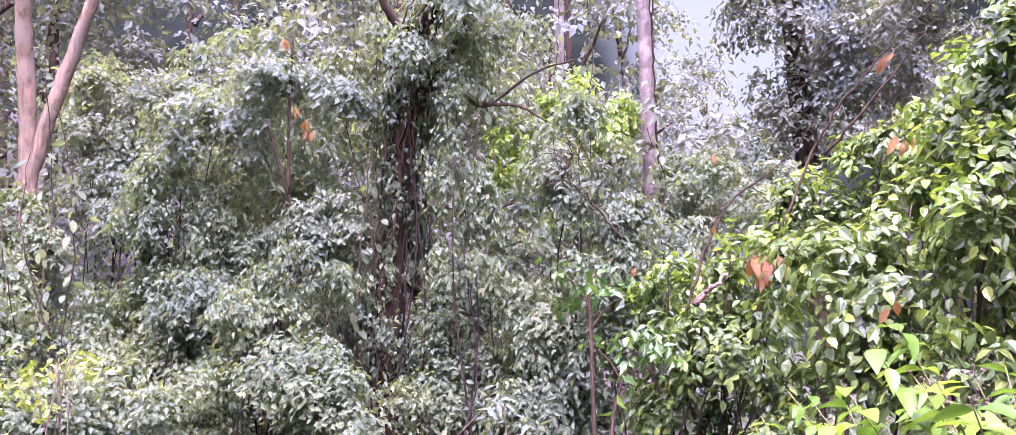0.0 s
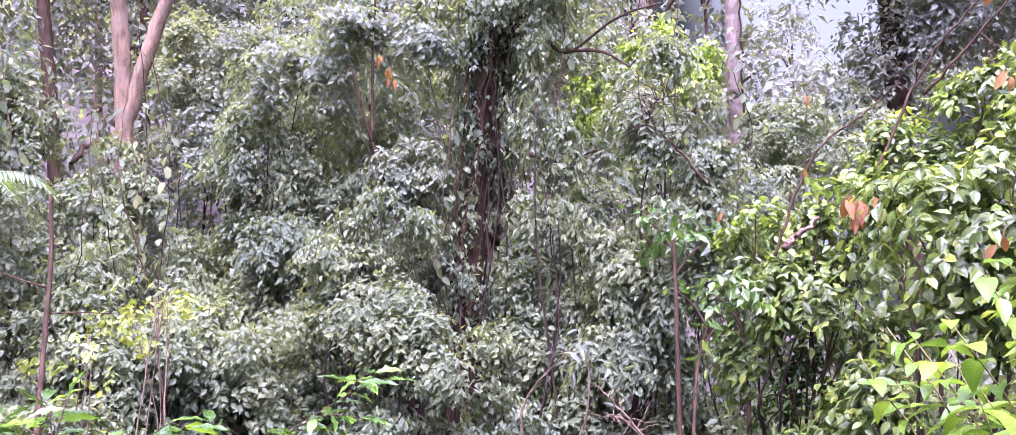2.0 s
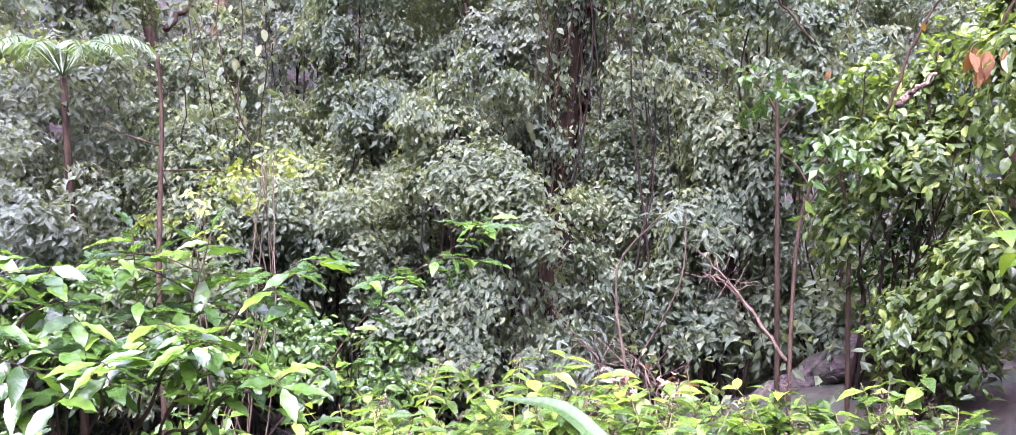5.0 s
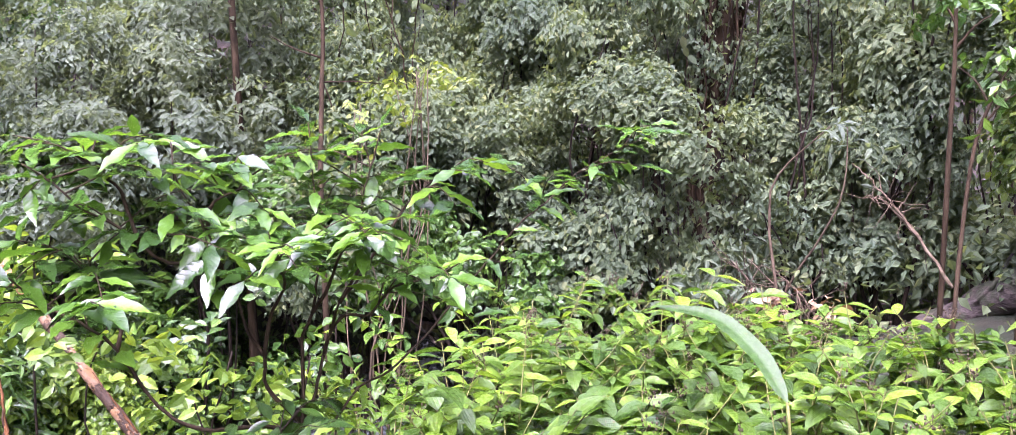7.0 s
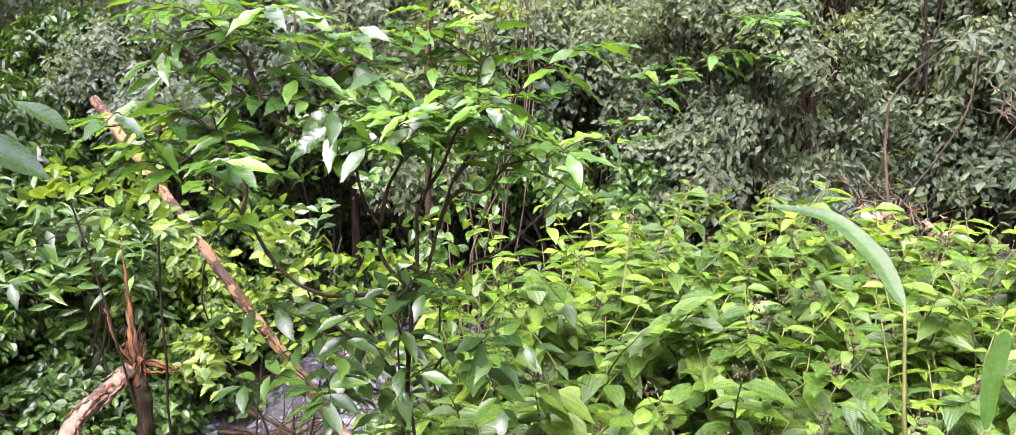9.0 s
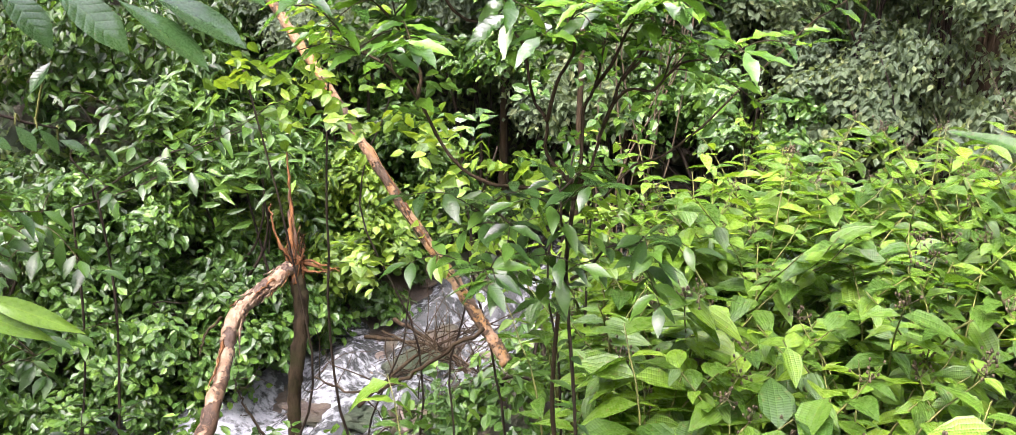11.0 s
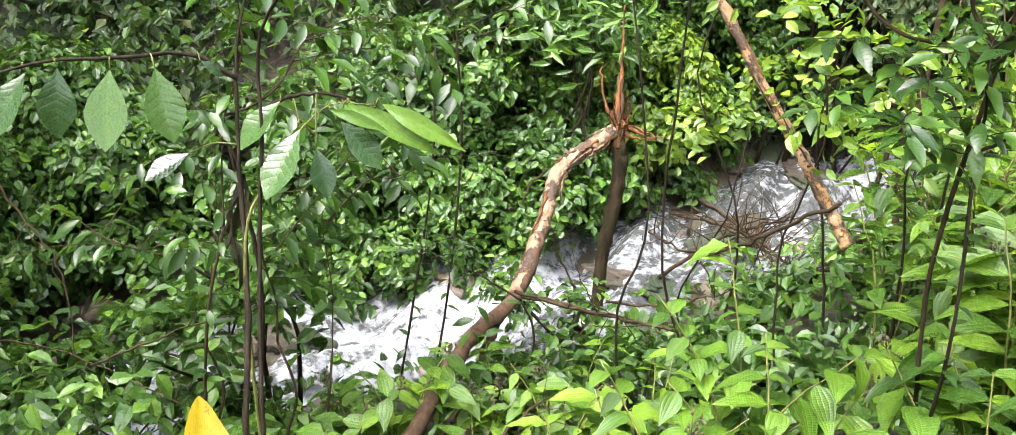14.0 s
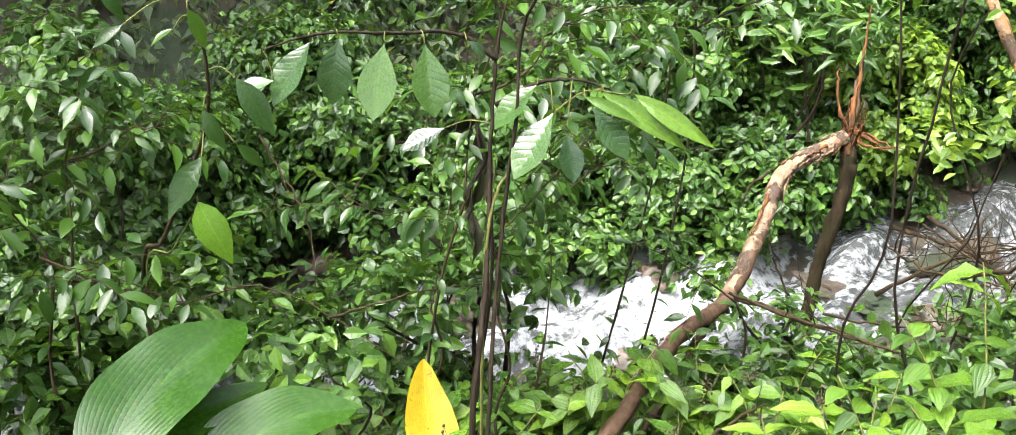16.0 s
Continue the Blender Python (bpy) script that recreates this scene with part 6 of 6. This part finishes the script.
blade_plant("dying_ginger", "single upright yellow dying blade by the stream", [([(-3.40, -0.19, 0.17), (-3.52, -0.18, 0.24), (-3.67, -0.19, 0.35), (-3.82, -0.18, 0.47)], 0.22, (1.0, 0.15, 0.1), M_YELLOW)], [(-3.31, -0.20, 0.08)][0], M_YELLOW, 142)
blade_plant("strap_leaf_herb", "long pale strap-shaped blade arching above the herbs", [
    ([(-1.08, 3.24, 1.91), (-1.23, 3.36, 2.04), (-1.43, 3.43, 2.14), (-1.66, 3.41, 2.16)], 0.07, (0.2, -0.6, 1), M_BLADE),
    ([(-0.69, 2.64, 1.80), (-0.70, 2.70, 1.94), (-0.69, 2.74, 2.03), (-0.69, 2.75, 2.06)], 0.045, (0.2, -1.0, 0.2), M_BLADE)], [(-0.93, 3.06, 1.67)][0], M_BLADE, 143)

for seed, blobs, mt, label in (
        (171, [(-4.78, -0.10, -0.35, 0.41, 0.28, 0.22), (-5.48, -0.33, -0.23, 0.40, 0.28, 0.24)], M_BANK, "low wet shrub at the water's edge"),
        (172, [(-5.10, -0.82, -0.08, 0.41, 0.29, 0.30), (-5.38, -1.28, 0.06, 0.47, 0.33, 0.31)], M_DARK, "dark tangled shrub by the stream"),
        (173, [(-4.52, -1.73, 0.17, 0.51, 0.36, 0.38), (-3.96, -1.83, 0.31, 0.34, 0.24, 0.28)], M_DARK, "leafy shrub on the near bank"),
        (178, [(-4.90, 0.12, 0.18, 0.24, 0.16, 0.18), (-4.73, -0.19, 0.24, 0.28, 0.20, 0.21)], M_BANK, "leafy shrub between the dark saplings and the water"),
        (174, [(-4.14, 1.72, -0.21, 0.43, 0.30, 0.25), (-3.95, 1.28, -0.22, 0.41, 0.29, 0.20)], M_BANK, "low bright shrub under the fallen limb"),
        (175, [(-3.83, 2.33, -0.07, 0.40, 0.28, 0.16), (-3.47, 2.58, 0.16, 0.31, 0.22, 0.16)], M_BANK, "low leafy shrub beside the driftwood"),
        (176, [(-4.96, 0.37, 0.39, 0.36, 0.25, 0.25)], M_BANK, "shrub hanging over the rapids"),
        (179, [(-4.04, -0.52, 0.31, 0.24, 0.17, 0.12), (-4.17, -0.77, 0.33, 0.21, 0.15, 0.14)], M_BANK, "leafy growth between the yellow blade and the water"),
        (177, [(-4.29, 0.03, -0.30, 0.34, 0.24, 0.17), (-4.21, 0.56, -0.24, 0.31, 0.22, 0.14)], M_BANK, "low green growth on the bank")):
    bush("bank_shrub", label, blobs, mt, 0.11, 300, LEAF_MID, 0.3, seed=seed, stems=3, group="shrubs on the near bank")

for k in range(9):
    y = 2.4 + k * 0.62
    x = float(stream_x(y)) + 1.55 + 0.15 * math.sin(k * 1.7)
    z = float(ground(x, y))
    bush("edge_bush", "low leafy growth on the near stream edge", [(x + 0.1, y, z + 0.08, 0.36, 0.42, 0.16), (x + 0.6, y + 0.25, z + 0.18, 0.42, 0.45, 0.24)], M_BANK, 0.085, 380, LEAF_LOW, 0.35, stems=2, seed=210 + k, group="growth along the stream edge")
for seed, blobs in ((222, [(-5.21, 1.98, -0.32, 0.26, 0.18, 0.18), (-5.09, 2.31, -0.42, 0.24, 0.17, 0.20)]), (223, [(-4.44, 0.51, -0.47, 0.29, 0.20, 0.14), (-4.65, 0.15, -0.29, 0.25, 0.18, 0.18)])):
    bush("bank_shrub", "low green growth in front of the rapids", blobs, M_BANK, 0.09, 420, LEAF_LOW, 0.3, seed=seed, stems=3, group="shrubs on the near bank")
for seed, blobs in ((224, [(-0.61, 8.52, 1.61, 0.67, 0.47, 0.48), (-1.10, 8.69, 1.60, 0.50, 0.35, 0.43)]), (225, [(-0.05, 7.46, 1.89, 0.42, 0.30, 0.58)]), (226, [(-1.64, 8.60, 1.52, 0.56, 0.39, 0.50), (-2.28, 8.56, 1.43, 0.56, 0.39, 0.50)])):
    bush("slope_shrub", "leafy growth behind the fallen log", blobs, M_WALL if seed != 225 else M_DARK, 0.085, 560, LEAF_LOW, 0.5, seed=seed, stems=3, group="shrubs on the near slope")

# ---- stream rocks and driftwood ----


def boulder(x, y, r, seed):
    rng = np.random.default_rng(seed)
    bm = bmesh.new()
    bmesh.ops.create_icosphere(bm, subdivisions=3, radius=1.0)
    o = Vector(rng.uniform(-50, 50, 3))
    for v in bm.verts:
        n = noise.noise(v.co * 1.3 + o) * 0.6 + noise.noise(v.co * 3.4 + o) * 0.28 + noise.noise(v.co * 8 + o) * 0.08
        v.co *= 1 + n
        v.co.z *= 0.62
        v.co *= r
    me = bpy.data.meshes.new("boulder")
    bm.to_mesh(me)
    bm.free()
    for p in me.polygons:
        p.use_smooth = True
    me.materials.append(M_ROCK)
    ob = new("boulder", me)
    ob.matrix_world = pose(x, y, float(ground(x, y)) + r * 0.28, 0, 0, rng.uniform(0, 360))
    tagged(ob, "wet brown rounded boulder in the rushing stream", "rock", "boulders in the stream")


def boulders():
    rng = np.random.default_rng(151)
    for k in range(46):
        y = rng.uniform(-3, 10)
        side = rng.choice([-1, 1])
        x = float(stream_x(y)) + side * rng.uniform(0.55, 1.15)
        boulder(x, y, rng.uniform(0.07, 0.2), 1600 + k)


boulders()
rng = np.random.default_rng(158)
for x, y, n in ((-6.0, 4.3, 12), (-6.5, 5.6, 8), (-5.7, 3.2, 9), (-6.35, 0.6, 5), (-5.4, 4.6, 8)):
    for k in range(n):
        boulder(x + rng.normal(0, 0.25), y + rng.normal(0, 0.32), rng.uniform(0.04, 0.11), int(1700 + 40 * (y + 7) + k))


def debris_mound(x, y, rx, ry, h, seed):
    """A low bar of mud and gravel in the stream."""
    bm = bmesh.new()
    bmesh.ops.create_icosphere(bm, subdivisions=4, radius=1.0)
    o = Vector((seed * 3.1, seed * 1.7, 5.0))
    for v in bm.verts:
        k = 1 + 0.45 * noise.noise(v.co * 1.8 + o) + 0.3 * noise.noise(v.co * 5 + o) + 0.16 * noise.noise(v.co * 13 + o)
        v.co = Vector((v.co.x * rx * k, v.co.y * ry * k, v.co.z * h * k))
    me = bpy.data.meshes.new("gravel_bar")
    bm.to_mesh(me)
    bm.free()
    for p in me.polygons:
        p.use_smooth = True
    me.materials.append(M_SOIL)
    ob = new("gravel_bar", me)
    ob.matrix_world = pose(x, y, float(water_level(y)) - 0.02, 0, 0, seed * 40)
    tagged(ob, "low brown bar of mud and gravel in the stream", "gravel bar", "gravel bars")


debris_mound(-6.0, 4.3, 0.3, 0.5, 0.08, 1)
debris_mound(-6.6, 5.7, 0.24, 0.36, 0.07, 2)
debris_mound(-5.7, 3.2, 0.2, 0.36, 0.05, 3)
debris_mound(-6.35, 0.6, 0.22, 0.35, 0.15, 4)
dead_branch("driftwood", "brown twigs strewn over the gravel bar", [[(-5.96, 3.48, -0.73), (-5.83, 4.01, -0.73), (-5.49, 4.43, -0.66)], [(-6.23, 3.85, -0.75), (-5.51, 3.90, -0.69), (-4.99, 3.96, -0.69)], [(-6.26, 4.64, -0.58), (-5.58, 4.32, -0.69), (-4.85, 4.13, -0.65)], [(-5.47, 3.57, -0.72), (-5.31, 3.98, -0.65), (-5.00, 4.53, -0.54)]], B_DRY, 154, 0.014, 22, 0.5)
dead_branch("driftwood", "pile of brown driftwood twigs caught in the stream", [[(-5.58, 3.34, -0.62), (-5.57, 3.89, -0.38), (-5.39, 4.50, -0.23)], [(-6.32, 3.93, -0.49), (-5.58, 4.07, -0.36), (-4.95, 4.17, -0.45)], [(-6.21, 4.16, -0.36), (-5.45, 4.16, -0.42), (-4.87, 3.93, -0.46)]], B_BROWN, 152, 0.018, 26, 0.6)
dead_branch("fallen_twigs", "bare thin branches over the water", [[(-4.51, 1.59, 0.21), (-4.23, 1.84, 0.19), (-3.87, 2.19, 0.18)], [(-2.76, 2.05, 1.39), (-3.02, 1.92, 1.15), (-3.26, 1.84, 0.98), (-3.57, 1.78, 0.96)]], B_BROWN, 153, 0.010, 8, 0.4)

dead_branch("fallen_twigs", "reddish bare twigs fallen across the bank", [[(-5.48, 3.51, -0.01), (-5.14, 3.66, -0.11), (-4.77, 3.83, -0.20)], [(-4.52, 2.20, -0.00), (-4.23, 2.46, 0.07), (-3.98, 2.73, 0.26)], [(-3.42, 0.97, 0.15), (-3.50, 1.19, 0.22), (-3.56, 1.34, 0.22)], [(-4.95, 2.24, -0.14), (-5.08, 2.19, 0.02), (-5.19, 2.18, 0.20)]], B_BROWN, 155, 0.009, 6, 0.35)
dead_branch("fallen_twigs", "thin dark vines tangled between the saplings", [[(-4.32, -1.57, 0.82), (-4.18, -1.26, 0.64), (-4.24, -0.79, 0.64), (-3.92, -0.19, 0.34)], [(-4.53, -0.80, 1.26), (-4.38, -0.62, 0.90), (-4.19, -0.61, 0.54)], [(-4.08, -0.56, 0.56), (-4.10, -0.16, 0.63), (-4.15, 0.27, 0.64)]], B_BROWN, 156, 0.006, 5, 0.3)

# ---- low growth that covers the banks ----


def ground_cover():
    rng = np.random.default_rng(161)
    for name, label, mt, n, size, box, h in (
            ("undergrowth", "low leafy undergrowth on the near bank", M_BANK, 2600, 0.10, (-5.4, -0.5, -3.5, 6.5), 0.35),
            ("undergrowth", "sparse low growth on the upper bank", M_BANK, 1900, 0.10, (-0.5, 4.5, -5.5, 6.5), 0.25),
            ("undergrowth", "low dark undergrowth on the far slope", M_WALL, 2400, 0.13, (-11, -7.4, -5, 11), 0.6),
            ("undergrowth", "shaded growth high on the far slope", M_WALL, 3000, 0.24, (-27, -9, -8, 30), 0.9),
            ("undergrowth", "low wet undergrowth under the forest", M_WALL, 3400, 0.11, (-5, 3, 6.8, 11.5), 1.0)):
        x, y = rng.uniform(box[0], box[1], n), rng.uniform(box[2], box[3], n)
        d = x - stream_x(y)
        ok = np.abs(d) > 1.1
        x, y = x[ok], y[ok]
        x, y = x + rng.normal(0, 0.25, len(x)), y + rng.normal(0, 0.25, len(y))
        keep = ~((x > -2.6) & (x < 0.9) & (y > 6.3) & (y < 8.9)) | (rng.random(len(x)) < 0.12)
        x, y = x[keep], y[keep]
        c = np.stack([x, y, ground(x, y) + rng.uniform(0.02, h, len(x))], -1)
        g = Geo()
        twig_leaves(g, rng, c, unit(np.stack([rng.normal(0, 1, len(x)), rng.normal(0, 1, len(x)), np.full(len(x), 0.8)], -1)), size, LEAF_FLAT if mt is M_WALL else LEAF_LOW, 7)
        tagged(new(name, g.mesh(name, mt, False)), label, "undergrowth", kind="stuff")


ground_cover()
